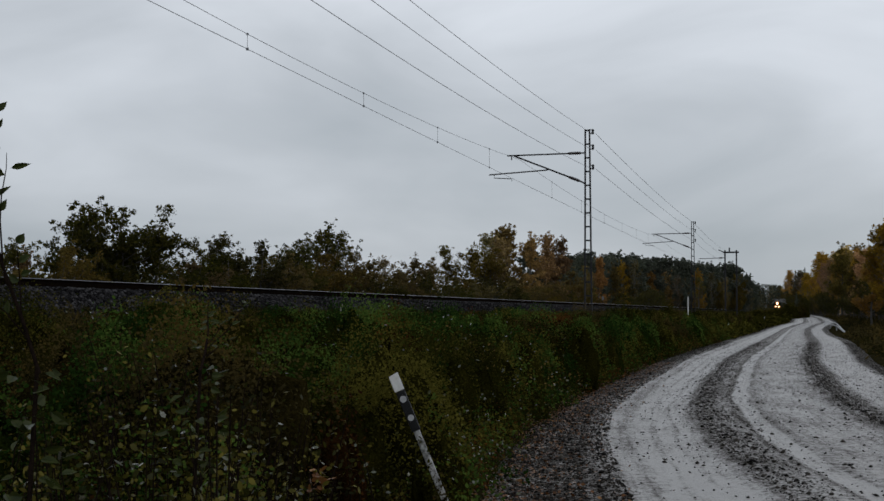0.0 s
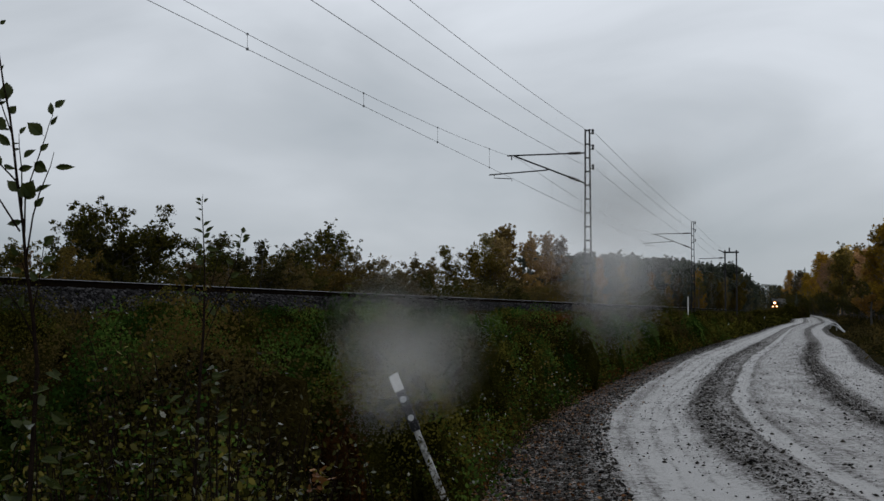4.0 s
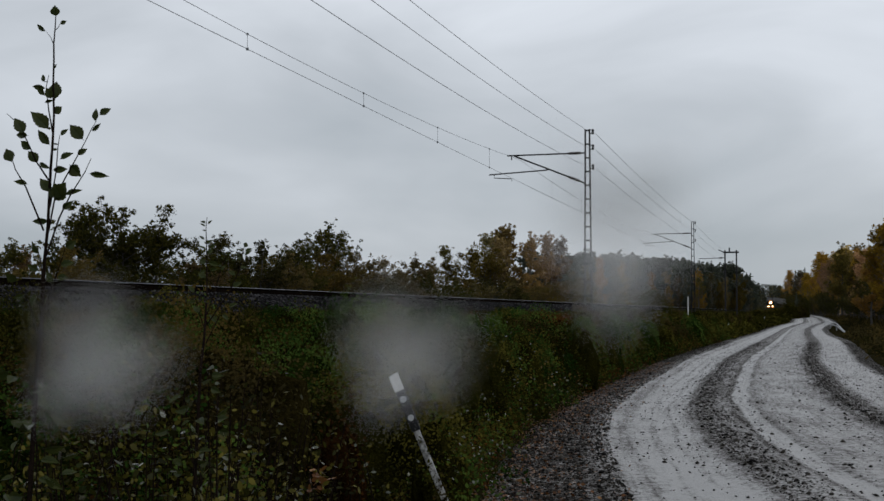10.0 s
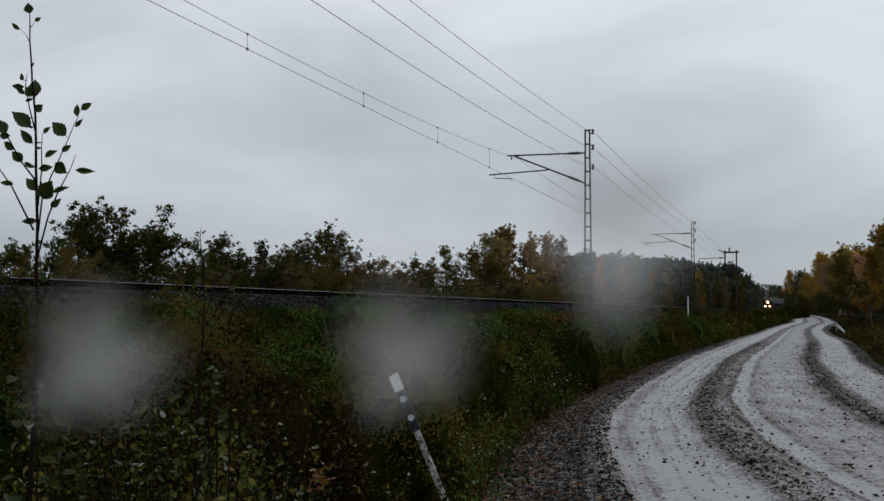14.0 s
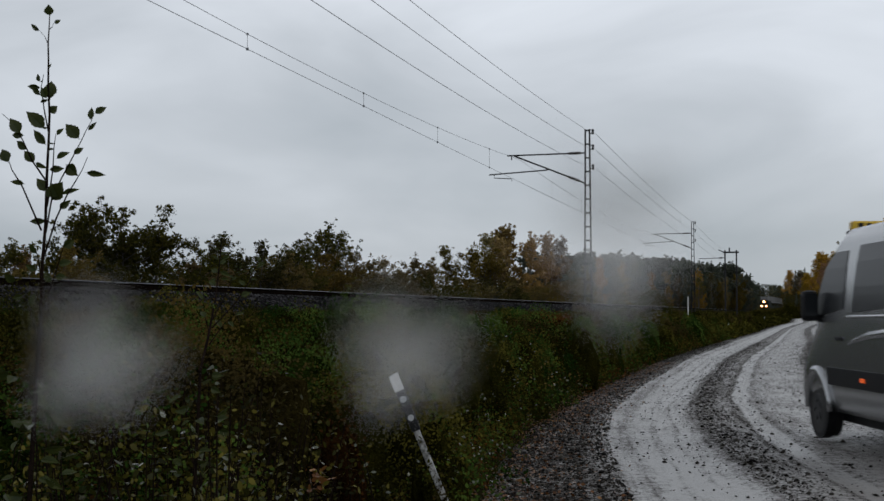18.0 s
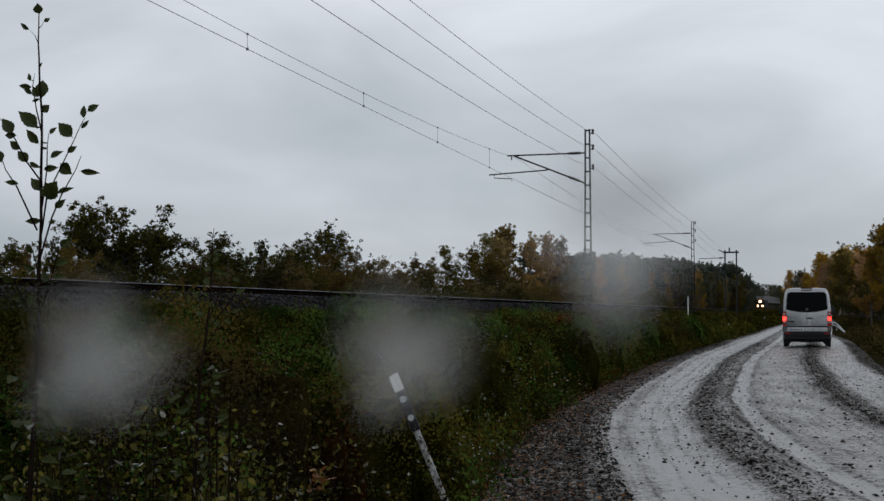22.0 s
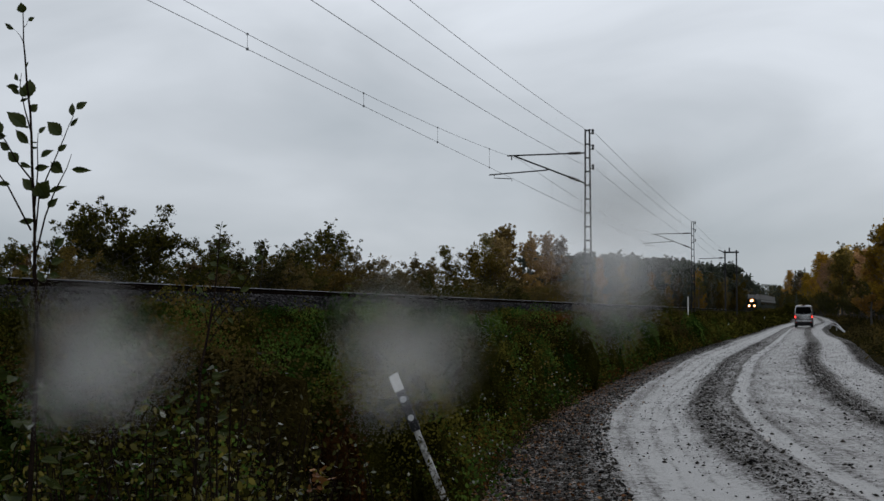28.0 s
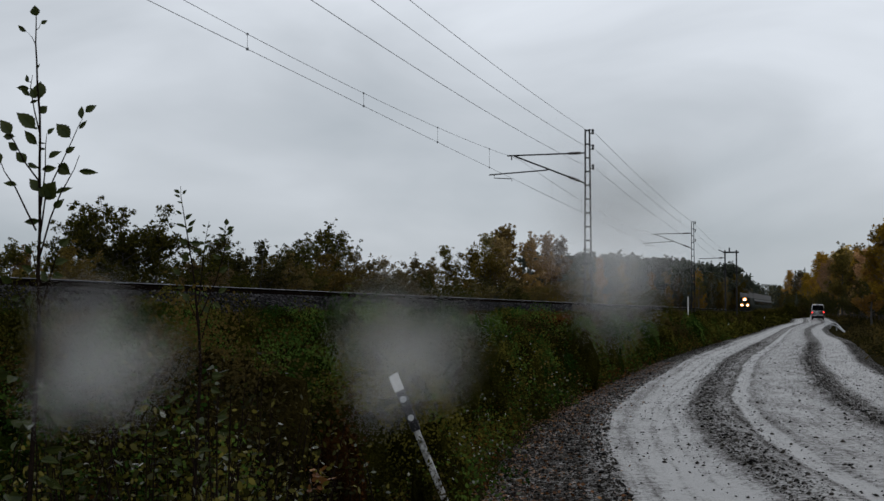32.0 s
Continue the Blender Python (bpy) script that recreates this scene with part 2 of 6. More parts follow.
def leaf_quads(pts, length, rng, flat=0.0, aspect=0.55, upright=0.0, fine=False, tri=False):
    """Diamond leaves round the given points. flat: how much they lie level; upright: how much their length stands up."""
    n = len(pts)
    a = rng.normal(size=(n, 3))
    a[:, 2] = a[:, 2] * (1 - flat) + upright * np.abs(rng.normal(1.6, 0.5, n))
    a /= np.linalg.norm(a, axis=1)[:, None] + 1e-9
    q = rng.normal(size=(n, 3))
    q[:, 2] *= 1 - flat
    b = np.cross(a, np.cross(q, a))
    b /= np.linalg.norm(b, axis=1)[:, None] + 1e-9
    ln = (np.asarray(length) * rng.uniform(0.6, 1.35, n))[:, None]
    w = ln * aspect * 0.5
    if fine:
        v = np.empty((n, 6, 3))
        for k, (q, m) in enumerate(((-0.5, 0.0), (-0.22, 0.95), (0.18, 0.8), (0.5, 0.0), (0.18, -0.8), (-0.22, -0.95))):
            v[:, k] = pts + a * ln * q + b * w * m
        return v.reshape(-1, 3), np.arange(n * 6).reshape(-1, 6)
    if tri:
        v = np.stack([pts - a * ln * 0.5 + b * w, pts + a * ln * 0.6, pts - a * ln * 0.4 - b * w], 1)
        return v.reshape(-1, 3), np.arange(n * 3).reshape(-1, 3)
    v = np.empty((n, 4, 3))
    v[:, 0] = pts - a * ln * 0.5
    v[:, 1] = pts + b * w + a * ln * 0.05
    v[:, 2] = pts + a * ln * 0.5
    v[:, 3] = pts - b * w + a * ln * 0.05
    return v.reshape(-1, 3), np.arange(n * 4).reshape(-1, 4)


# ---------------------------------------------------------------- the plan: along the track (s) and across it (d)
UX, UY = 0.2431, 0.9700
NX, NY = 0.9700, -0.2431
AX = -13.1


def place(s, d, z=0.0):
    return Vector((AX + s * UX + d * NX, s * UY + d * NY, z))


BEND_S = [-400, 0, 20, 67, 135, 194, 280, 372, 437, 500, 577, 900]
BEND_D = [-1.6, -0.1, 0, 0.24, 0.8, 1.5, 2.6, 3.9, 6.4, 8.7, 11.6, 24]
FINE_S = np.arange(-400, 901, 1.0)


def smooth_line(xs, ys, width):
    raw = np.interp(FINE_S, xs, ys)
    k = np.hanning(width)
    return np.convolve(np.pad(raw, width // 2, mode="edge"), k / k.sum(), "valid")[: len(FINE_S)]


BEND = smooth_line(BEND_S, BEND_D, 41)


def bend(s):
    """How far the track swings to the road's side beyond the straight."""
    return np.interp(s, FINE_S, BEND)


def rail_z(s):
    s = np.asarray(s, float)
    return 2.02 + 0.0034 * np.clip(s, -100, 700) - np.interp(s, (250, 330, 410, 560), (0, 0.40, 0.42, 0))


ROAD_S = [-400, -120, -60, -20, 0, 8, 14, 18, 22.5, 30, 48, 62, 78, 112, 150, 175, 200, 245, 310, 400, 500, 900]
ROAD_D = [105, 44, 28, 17.6, 12.9, 11.3, 10.3, 9.7, 9.3, 8.95, 8.9, 9.3, 9.7, 10.1, 10.8, 12.0, 13.9, 14.6, 14.4, 14.6, 18, 40]
ROAD_ZS = [-400, 31, 45, 60, 80, 110, 140, 170, 200, 300, 600, 900]
ROAD_Z = [0, 0, 0.08, 0.17, 0.22, 0.10, 0.10, 0.35, 0.72, 1.7, 2.6, 3.0]
ROAD_W = 6.7
ROAD_LEFT = smooth_line(ROAD_S, ROAD_D, 9)
ROAD_UP = smooth_line(ROAD_ZS, ROAD_Z, 15)


LANE_S = [-400, -20, 0, 8, 14.6, 18.3, 21, 25.2, 32, 45, 59, 74, 91, 110, 150, 178, 196, 213, 230, 260]
LANE_D = [109.4, 23.0, 18.4, 16.8, 15.35, 14.6, 14.0, 13.46, 13.2, 13.35, 13.75, 14.0, 14.2, 14.3, 14.9, 15.9, 16.95, 18.2, 18.65, 19.0]
RUT_LEFT = smooth_line([-400, -20, 0, 8, 14.6, 18.3, 21, 25, 32, 48] + ROAD_S[11:], [105.5, 18.4, 13.2, 11.75, 10.6, 10.0, 9.65, 9.25, 9.0, 8.9] + ROAD_D[11:], 7)


def rut_left(s):
    """Where the wheel tracks' own left border runs; near the eye the shoulder is wider."""
    return np.interp(s, FINE_S, RUT_LEFT)


def road_left(s):
    return np.interp(s, FINE_S, ROAD_LEFT)


def road_up(s):
    return np.interp(s, FINE_S, ROAD_UP)


def hummock(s, d):
    """Uneven growth of the bank: about -1 to 1."""
    return 1.3 * noise.noise(Vector((s * 0.42, d * 0.65, 9))) + 0.5 * noise.noise(Vector((s * 1.1, d * 1.6, 2)))


def ground_z(s, d):
    """Height of the land."""
    b, rz, dl, zr = float(bend(s)), float(rail_z(s)), float(road_left(s)), float(road_up(s))
    dr = float(rut_left(s)) + ROAD_W
    toe = min(b + 6.6, dl - 1.6)
    mound = 0.0
    if b + 3.2 < d < dl - 0.6 and s < 110:
        mound = 0.36 * hummock(s, d) * min(1.0, (d - b - 3.2) / 1.5, (dl - 0.6 - d) / 0.8)
    xs = [-600, -60, -14, b - 7.5, b - 3.0, b + 3.0, toe, toe + 0.6, dl - 0.5, dl + 0.35, dr - 0.3, dr + 0.9, dr + 2.4, dr + 6, dr + 30, 700]
    zs = [4, 1.2 + 0.003 * s, 0.7, 0.6, rz - 0.62, rz - 0.62, -0.42 + zr, -0.45 + zr, zr - 0.03, zr - 0.16, zr - 0.16, zr - 0.04, zr - 0.45, zr + 0.15, zr + 0.6, 5]
    for i in range(1, len(xs)):
        xs[i] = max(xs[i], xs[i - 1] + 0.02)
    return float(np.interp(d, xs, zs)) + mound


# ---------------------------------------------------------------- ground
def build_ground():
    s_lines = np.concatenate([np.arange(-400, -20, 20), np.arange(-20, 12, 2), np.arange(12, 90, 0.8), np.arange(90, 320, 4), np.geomspace(320, 3400, 26)])
    d_lines = np.concatenate([-np.geomspace(3000, 34, 22), np.arange(-32, -4, 2.0), np.arange(-4, 22, 0.4), np.arange(22, 60, 3), np.geomspace(62, 3000, 22)])
    verts = []
    for s in s_lines:
        for d in d_lines:
            z = ground_z(min(s, 900), max(min(d, 600), -590))
            if not (road_left(s) - 0.4 < d < rut_left(s) + ROAD_W + 0.3):
                z += 0.16 * noise.noise(Vector((s * 0.5, d * 0.5, 0))) + 0.05 * noise.noise(Vector((s * 2.1, d * 2.1, 5)))
            verts.append(place(s, d, z))
    n, m = len(s_lines), len(d_lines)
    i, j = np.meshgrid(np.arange(n - 1), np.arange(m - 1), indexing="ij")
    k = (i * m + j).ravel()
    me = np_mesh("ground", np.array(verts), np.stack([k, k + 1, k + m + 1, k + m], 1))
    me.polygons.foreach_set("use_smooth", [True] * len(me.polygons))
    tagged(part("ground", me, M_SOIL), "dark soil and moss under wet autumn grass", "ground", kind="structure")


# ---------------------------------------------------------------- road: wet wheel tracks and loose ridges
TRACKS = ((1.55, 0.48), (2.92, 0.16), (3.75, 0.42), (5.55, 0.42))
RIDGES = ((0.60, 0.22), (2.28, 0.32), (4.68, 0.26), (6.4, 0.3))


def road_material():
    m, n, l, p = node_mat("wet_gravel_road")
    uv = n.new("ShaderNodeUVMap")
    uv.uv_map = "across"
    sep = n.new("ShaderNodeSeparateXYZ")
    l.new(uv.outputs["UV"], sep.inputs[0])
    tc = n.new("ShaderNodeTexCoord")

    def noise_node(scale, detail, vec=None, rough=0.55):
        q = n.new("ShaderNodeTexNoise")
        q.inputs["Scale"].default_value = scale
        q.inputs["Detail"].default_value = detail
        q.inputs["Roughness"].default_value = rough
        l.new(vec or tc.outputs["Object"], q.inputs["Vector"])
        return q.outputs["Fac"]

    def math_node(op, a, b, c=None):
        q = n.new("ShaderNodeMath")
        q.operation = op
        for k, val in enumerate((a, b, c)):
            if val is None:
                continue
            if isinstance(val, (int, float)):
                q.inputs[k].default_value = val
            else:
                l.new(val, q.inputs[k])
        return q.outputs[0]

    wob = noise_node(0.35, 3)
    lane = n.new("ShaderNodeVectorMath")
    lane.operation = "MULTIPLY"
    lane.inputs[1].default_value = (2.6, 0.22, 1.0)
    l.new(uv.outputs["UV"], lane.inputs[0])
    fray = noise_node(1.0, 6, lane.outputs[0], 0.65)
    streak_v = n.new("ShaderNodeVectorMath")
    streak_v.operation = "MULTIPLY"
    streak_v.inputs[1].default_value = (14.0, 0.45, 1.0)
    l.new(uv.outputs["UV"], streak_v.inputs[0])
    streak = noise_node(1.0, 4, streak_v.outputs[0], 0.6)
    x = math_node("MULTIPLY_ADD", math_node("SUBTRACT", wob, 0.5), 0.16, sep.outputs["X"])
    x = math_node("MULTIPLY_ADD", math_node("SUBTRACT", fray, 0.5), 0.42, x)
    ramp = n.new("ShaderNodeValToRGB")
    ramp.color_ramp.interpolation = "EASE"
    # across the road, from the grass edge over the shoulder's faint wheel track to the far ridge
    stops = ((-2.2, 0.06), (-1.0, 0.06), (-0.80, 0.58), (-0.44, 0.58), (-0.12, 0.05), (0.45, 0.03), (0.68, 0.35), (0.9, 0.85), (1.08, 0.62), (1.2, 0.95), (1.4, 1.0), (1.45, 0.66), (1.5, 1.0), (1.64, 0.97), (1.68, 0.62), (1.73, 0.95), (1.9, 0.85), (2.04, 0.28), (2.25, 0.32), (2.6, 0.48), (2.70, 0.2), (2.80, 0.92), (3.0, 0.92), (3.08, 0.5), (3.25, 0.7), (3.7, 0.8), (4.25, 0.7), (4.5, 0.24), (4.88, 0.24), (5.2, 0.85), (6.0, 0.9), (6.25, 0.08))
    e = ramp.color_ramp.elements
    e[0].position, e[0].color = 0.0, (0.06, 0.06, 0.06, 1)
    e[1].position, e[1].color = stops[-1][0] / 8.9 + 2.2 / 8.9, (0.08, 0.08, 0.08, 1)
    for at, val in stops[1:-1]:
        q = e.new((at + 2.2) / 8.9)
        q.color = (val, val, val, 1)
    l.new(math_node("DIVIDE", math_node("ADD", x, 2.2), 8.9), ramp.inputs["Fac"])
    grit = noise_node(30.0, 4, None, 0.7)
    fine = noise_node(110.0, 2)
    clod = noise_node(11.0, 3, None, 0.6)
    g = math_node("MULTIPLY_ADD", math_node("SUBTRACT", clod, 0.5), 0.7, math_node("SUBTRACT", grit, 0.5))
    wet = math_node("MULTIPLY_ADD", math_node("SUBTRACT", ramp.outputs["Color"], 0.5), 1.0, math_node("MULTIPLY_ADD", g, math_node("MULTIPLY_ADD", ramp.outputs["Color"], -1.7, 3.6), 0.53))
    wet = math_node("MULTIPLY_ADD", math_node("SUBTRACT", streak, 0.5), 0.95, wet)
    worn_v = n.new("ShaderNodeVectorMath")
    worn_v.operation = "MULTIPLY"
    worn_v.inputs[1].default_value = (1.4, 0.5, 1.0)
    l.new(uv.outputs["UV"], worn_v.inputs[0])
    worn = noise_node(1.0, 4, worn_v.outputs[0], 0.6)
    wet = math_node("MULTIPLY_ADD", math_node("SUBTRACT", worn, 0.5), 1.0, wet)
    # the first ridge lies scattered and thin before the bend
    thin = n.new("ShaderNodeMapRange")
    thin.inputs["From Min"].default_value = 12.0
    thin.inputs["From Max"].default_value = 19.0
    thin.inputs["To Min"].default_value = 0.32
    thin.inputs["To Max"].default_value = 0.0
    l.new(sep.outputs["Y"], thin.inputs["Value"])
    wet = math_node("MULTIPLY_ADD", thin.outputs["Result"], math_node("GREATER_THAN", x, 0.9), wet)
    wet = math_node("MINIMUM", math_node("MAXIMUM", wet, 0.0), 1.0)
    mix = n.new("ShaderNodeMix")
    mix.data_type = "RGBA"
    mix.inputs["A"].default_value = (0.028, 0.0225, 0.017, 1)
    mix.inputs["B"].default_value = (0.362, 0.346, 0.326, 1)
    l.new(wet, mix.inputs["Factor"])
    tint = n.new("ShaderNodeMix")
    tint.data_type = "RGBA"
    tint.blend_type = "MULTIPLY"
    tint.inputs["Factor"].default_value = 0.55
    l.new(mix.outputs["Result"], tint.inputs["A"])
    gr = n.new("ShaderNodeValToRGB")
    gr.color_ramp.elements[0].position = 0.35
    gr.color_ramp.elements[0].color = (0.35, 0.34, 0.33, 1)
    gr.color_ramp.elements[1].position = 0.65
    l.new(fine, gr.inputs["Fac"])
    l.new(gr.outputs["Color"], tint.inputs["B"])
    l.new(tint.outputs["Result"], p.inputs["Base Color"])
    ro = n.new("ShaderNodeMapRange")
    ro.inputs["To Min"].default_value = 0.85
    ro.inputs["To Max"].default_value = 0.30
    l.new(wet, ro.inputs["Value"])
    l.new(ro.outputs["Result"], p.inputs["Roughness"])
    h = math_node("MULTIPLY_ADD", fine, 0.4, grit)
    bp = n.new("ShaderNodeBump")
    bp.inputs["Distance"].default_value = 0.03
    gl = n.new("ShaderNodeMapRange")
    gl.inputs["To Min"].default_value = 0.06
    gl.inputs["To Max"].default_value = 0.45
    l.new(wet, gl.inputs["Value"])
    l.new(gl.outputs["Result"], p.inputs["Specular IOR Level"])
    st = n.new("ShaderNodeMapRange")
    st.inputs["To Min"].default_value = 1.0
    st.inputs["To Max"].default_value = 0.22
    l.new(wet, st.inputs["Value"])
    l.new(st.outputs["Result"], bp.inputs["Strength"])
    l.new(h, bp.inputs["Height"])
    l.new(bp.outputs["Normal"], p.inputs["Normal"])
    return m


M_ROAD = road_material()


def road_relief(s, x):
    """Ruts and ridges over the road's width."""
    h = -0.03 * abs(x / ROAD_W - 0.5) * 2
    for c, w in TRACKS:
        h -= 0.028 * math.exp(-(((x - c) / w) ** 2))
    for c, w in RIDGES:
        h += 0.022 * math.exp(-(((x - c) / w) ** 2)) * (1 + 1.0 * noise.noise(Vector((s * 1.7, x * 3, 3))) + 0.4 * noise.noise(Vector((s * 5.5, x * 9, 3))))
    if x < 0.6:
        h += 0.02 * noise.noise(Vector((s * 3.1, x * 6, 4)))
    h += 0.010 * noise.noise(Vector((s * 2.2, x * 3.1, 8))) + 0.02 * noise.noise(Vector((s * 0.25, x * 0.6, 1)))
    return h


def road_top(s, x):
    """Height of the road's surface; x counts from the wheel tracks' left border."""
    left = float(road_left(s)) - float(rut_left(s))
    edge = min(1.0, max(0.0, (x - left + 0.35) / 0.5)) * min(1.0, max(0.0, (ROAD_W + 0.35 - x) / 0.5))
    return float(road_up(s)) + road_relief(s, x) - 0.22 * (1 - edge)


def build_road():
    s_lines = np.concatenate([np.arange(-400, -12, 4), np.arange(-12, 10, 1), np.arange(10, 60, 0.16), np.arange(60, 130, 0.8), np.arange(130, 560, 4)])
    across = np.linspace(0, 1, 84)
    verts, uvs = [], []
    for s in s_lines:
        rl = float(rut_left(s))
        lo = float(road_left(s)) - rl - 0.45
        for q in across:
            x = lo + (ROAD_W + 0.45 - lo) * q
            verts.append(place(s, rl + x, road_top(s, x)))
            uvs.append((x, s))
    n, m = len(s_lines), len(across)
    i, j = np.meshgrid(np.arange(n - 1), np.arange(m - 1), indexing="ij")
    k = (i * m + j).ravel()
    faces = np.stack([k, k + 1, k + m + 1, k + m], 1)
    me = np_mesh("road", np.array(verts), faces)
    lay = me.uv_layers.new(name="across")
    lay.data.foreach_set("uv", np.array(uvs, np.float32)[faces.ravel()].ravel())
    me.polygons.foreach_set("use_smooth", [True] * len(me.polygons))
    tagged(part("road", me, M_ROAD), "wet rutted grey gravel road with loose ridges", "road", kind="structure")


def stone_cloud(pts, size, rng, squash=0.6):
    """Eight-sided angular stones."""
    n = len(pts)
    base = np.array([(1, 0, 0), (0, 1, 0), (-1, 0, 0), (0, -1, 0), (0, 0, 1), (0, 0, -1)], float)
    tri = np.array([(0, 1, 4), (1, 2, 4), (2, 3, 4), (3, 0, 4), (1, 0, 5), (2, 1, 5), (3, 2, 5), (0, 3, 5)])
    v = base[None] * rng.uniform(0.65, 1.3, (n, 6, 1)) + rng.normal(0, 0.14, (n, 6, 3))
    v[:, :, 2] *= squash
    a = rng.uniform(0, 6.28, n)
    c, si = np.cos(a)[:, None], np.sin(a)[:, None]
    t = rng.normal(0, 0.25, (n, 1))
    x, y, z = v[:, :, 0] * c - v[:, :, 1] * si, v[:, :, 0] * si + v[:, :, 1] * c, v[:, :, 2]
    v = np.stack([x, y, z + x * t], 2) * (np.asarray(size) * rng.uniform(0.5, 1.4, n))[:, None, None] * 0.5
    v += np.asarray(pts)[:, None]
    return v.reshape(-1, 3), (tri[None] + (np.arange(n) * 6)[:, None, None]).reshape(-1, 3)


M_GRAVEL = foliage("loose_gravel", ((0.006, 0.0055, 0.005), (0.014, 0.0125, 0.011), (0.026, 0.022, 0.018), (0.085, 0.076, 0.064)), 0.6, 0.0, 0.8, 0.05, 0.85)
L_FALLEN = foliage("fallen_leaf", ((0.05, 0.022, 0.01), (0.15, 0.055, 0.012), (0.34, 0.17, 0.05)), 0.45, 0.0, 1.5, 0.3)


def build_loose_gravel():
    rng = np.random.default_rng(5)
    pts, size = [], []
    while len(pts) < 60000:
        s = 11 + 62 * rng.random() ** 1.9
        pick = rng.random()
        if pick < 0.40:
            c, w = RIDGES[rng.integers(1, 4)]
            x = c - w * 0.55 + abs(rng.normal(0, w * 0.8)) if rng.random() < 0.7 else rng.normal(c, w * 1.3)
        elif pick < 0.90:
            x = rng.uniform(float(road_left(s)) - float(rut_left(s)) - 0.2, 0.85)
        else:
            x = rng.uniform(0.8, ROAD_W)
        if x > ROAD_W + 0.2 or (x > 0.9 and s < 17 and rng.random() < 0.45):
            continue
        r = 0.008 + 0.013 * rng.random() + 0.04 * rng.random() ** 9
        pts.append(place(s, float(rut_left(s)) + x, road_top(s, x) + r * 0.15))
        size.append(r)
    v, f = stone_cloud(np.array(pts), np.array(size) * 1.15, rng)
    tagged(part("gravel", np_mesh("gravel", v, f), M_GRAVEL), "dark loose stones strewn along the road ridges", "gravel", kind="stuff")
    pts = []
    for _ in range(6500):
        s = 11 + 34 * rng.random() ** 1.6
        d = float(road_left(s)) + rng.normal(0.15, 0.40) + (rng.random() ** 2 * (float(rut_left(s)) - float(road_left(s))) * 0.8 if rng.random() < 0.5 else 0)
        z = max(road_top(s, d - float(rut_left(s))), ground_z(s, d)) + 0.012
        pts.append(place(s, d, z))
    v, f = leaf_quads(np.array(pts), 0.036, rng, flat=0.8, aspect=0.7)
    tagged(part("fallen_leaves", np_mesh("fallen_leaves", v, f), L_FALLEN), "brown and orange leaves fallen on the road edge", "leaves", kind="stuff")


# ---------------------------------------------------------------- railway
def build_track():
    track = tagged(new("railway_track"), "single railway track on dark stone ballast", "track", kind="structure")
    s_lines = np.concatenate([np.arange(-60, 120, 2.0), np.arange(120, 760, 8)])
    prof = ((-0.075, 0.0), (-0.075, 0.012), (-0.012, 0.03), (-0.012, 0.13), (-0.036, 0.138), (-0.036, 0.162), (0.036, 0.162), (0.036, 0.138), (0.012, 0.13), (0.012, 0.03), (0.075, 0.012), (0.075, 0.0))
    top = ((-0.034, 0.1625), (-0.026, 0.172), (0.026, 0.172), (0.034, 0.1625))
    for off in (-0.798, 0.798):
        for nm, pf, mt in (("rail", prof, M_RAILWEB), ("rail_head", top, M_RAILTOP)):
            vs, fs = [], []
            k = len(pf)
            for s in s_lines:
                for x, z in pf:
                    vs.append(place(s, float(bend(s)) + off + x, float(rail_z(s)) - 0.172 + z))
            for i in range(len(s_lines) - 1):
                for j in range(k):
                    fs.append((i * k + j, i * k + (j + 1) % k, (i + 1) * k + (j + 1) % k, (i + 1) * k + j))
            part(nm, Geo().add(vs, fs), mt, track, "shiny worn rail head" if nm == "rail_head" else "rusty brown rail")
    # ballast bed
    rng = np.random.default_rng(11)
    xs = (-3.2, -2.9, -1.75, -1.5, 0, 1.5, 1.75, 2.9, 3.2)
    zs = (-0.9, -0.75, -0.24, -0.20, -0.20, -0.20, -0.24, -0.75, -0.9)
    vs = [place(s, float(bend(s)) + x + rng.normal(0, 0.04), float(rail_z(s)) + z + rng.normal(0, 0.02)) for s in s_lines for x, z in zip(xs, zs)]
    n, m = len(s_lines), len(xs)
    i, j = np.meshgrid(np.arange(n - 1), np.arange(m - 1), indexing="ij")
    k = (i * m + j).ravel()
    part("ballast_bed", np_mesh("ballast_bed", np.array(vs), np.stack([k, k + 1, k + m + 1, k + m], 1)), M_BALLAST, track, "dark grey crushed stone bed")
    pts = []
    for _ in range(48000):
        s = 14 + 96 * rng.random() ** 1.35
        x = rng.uniform(0.9, 3.15)
        pts.append(place(s, x + float(bend(s)), float(rail_z(s)) + float(np.interp(x, xs, zs)) + 0.02))
    v, f = stone_cloud(np.array(pts), 0.065, rng, 0.75)
    tagged(part("ballast_stones", np_mesh("ballast_stones", v, f), M_BALLASTSTONE, track), kind="stuff")
    slp = Geo().box((0, 0, 0), (2.55, 0.24, 0.2), bevel=0.02).mesh("sleeper")
    slp.materials.append(M_CONCRETE)
    for i in range(170):
        s = 16 + i * 0.61
        part("sleeper", slp, M_CONCRETE, track, at=Matrix.Translation(place(s, float(bend(s)), float(rail_z(s)) - 0.272)) @ Matrix.Rotation(math.atan2(NY, NX), 4, "Z"))


M_BALLASTSTONE = foliage("crushed_ballast_pieces", ((0.004, 0.004, 0.004), (0.008, 0.0078, 0.008), (0.020, 0.019, 0.020), (0.085, 0.082, 0.085)), 0.7, 0.0, 0.8, 0.02, 0.75)
ACROSS = Matrix.Rotation(math.atan2(NY, NX), 4, "Z")


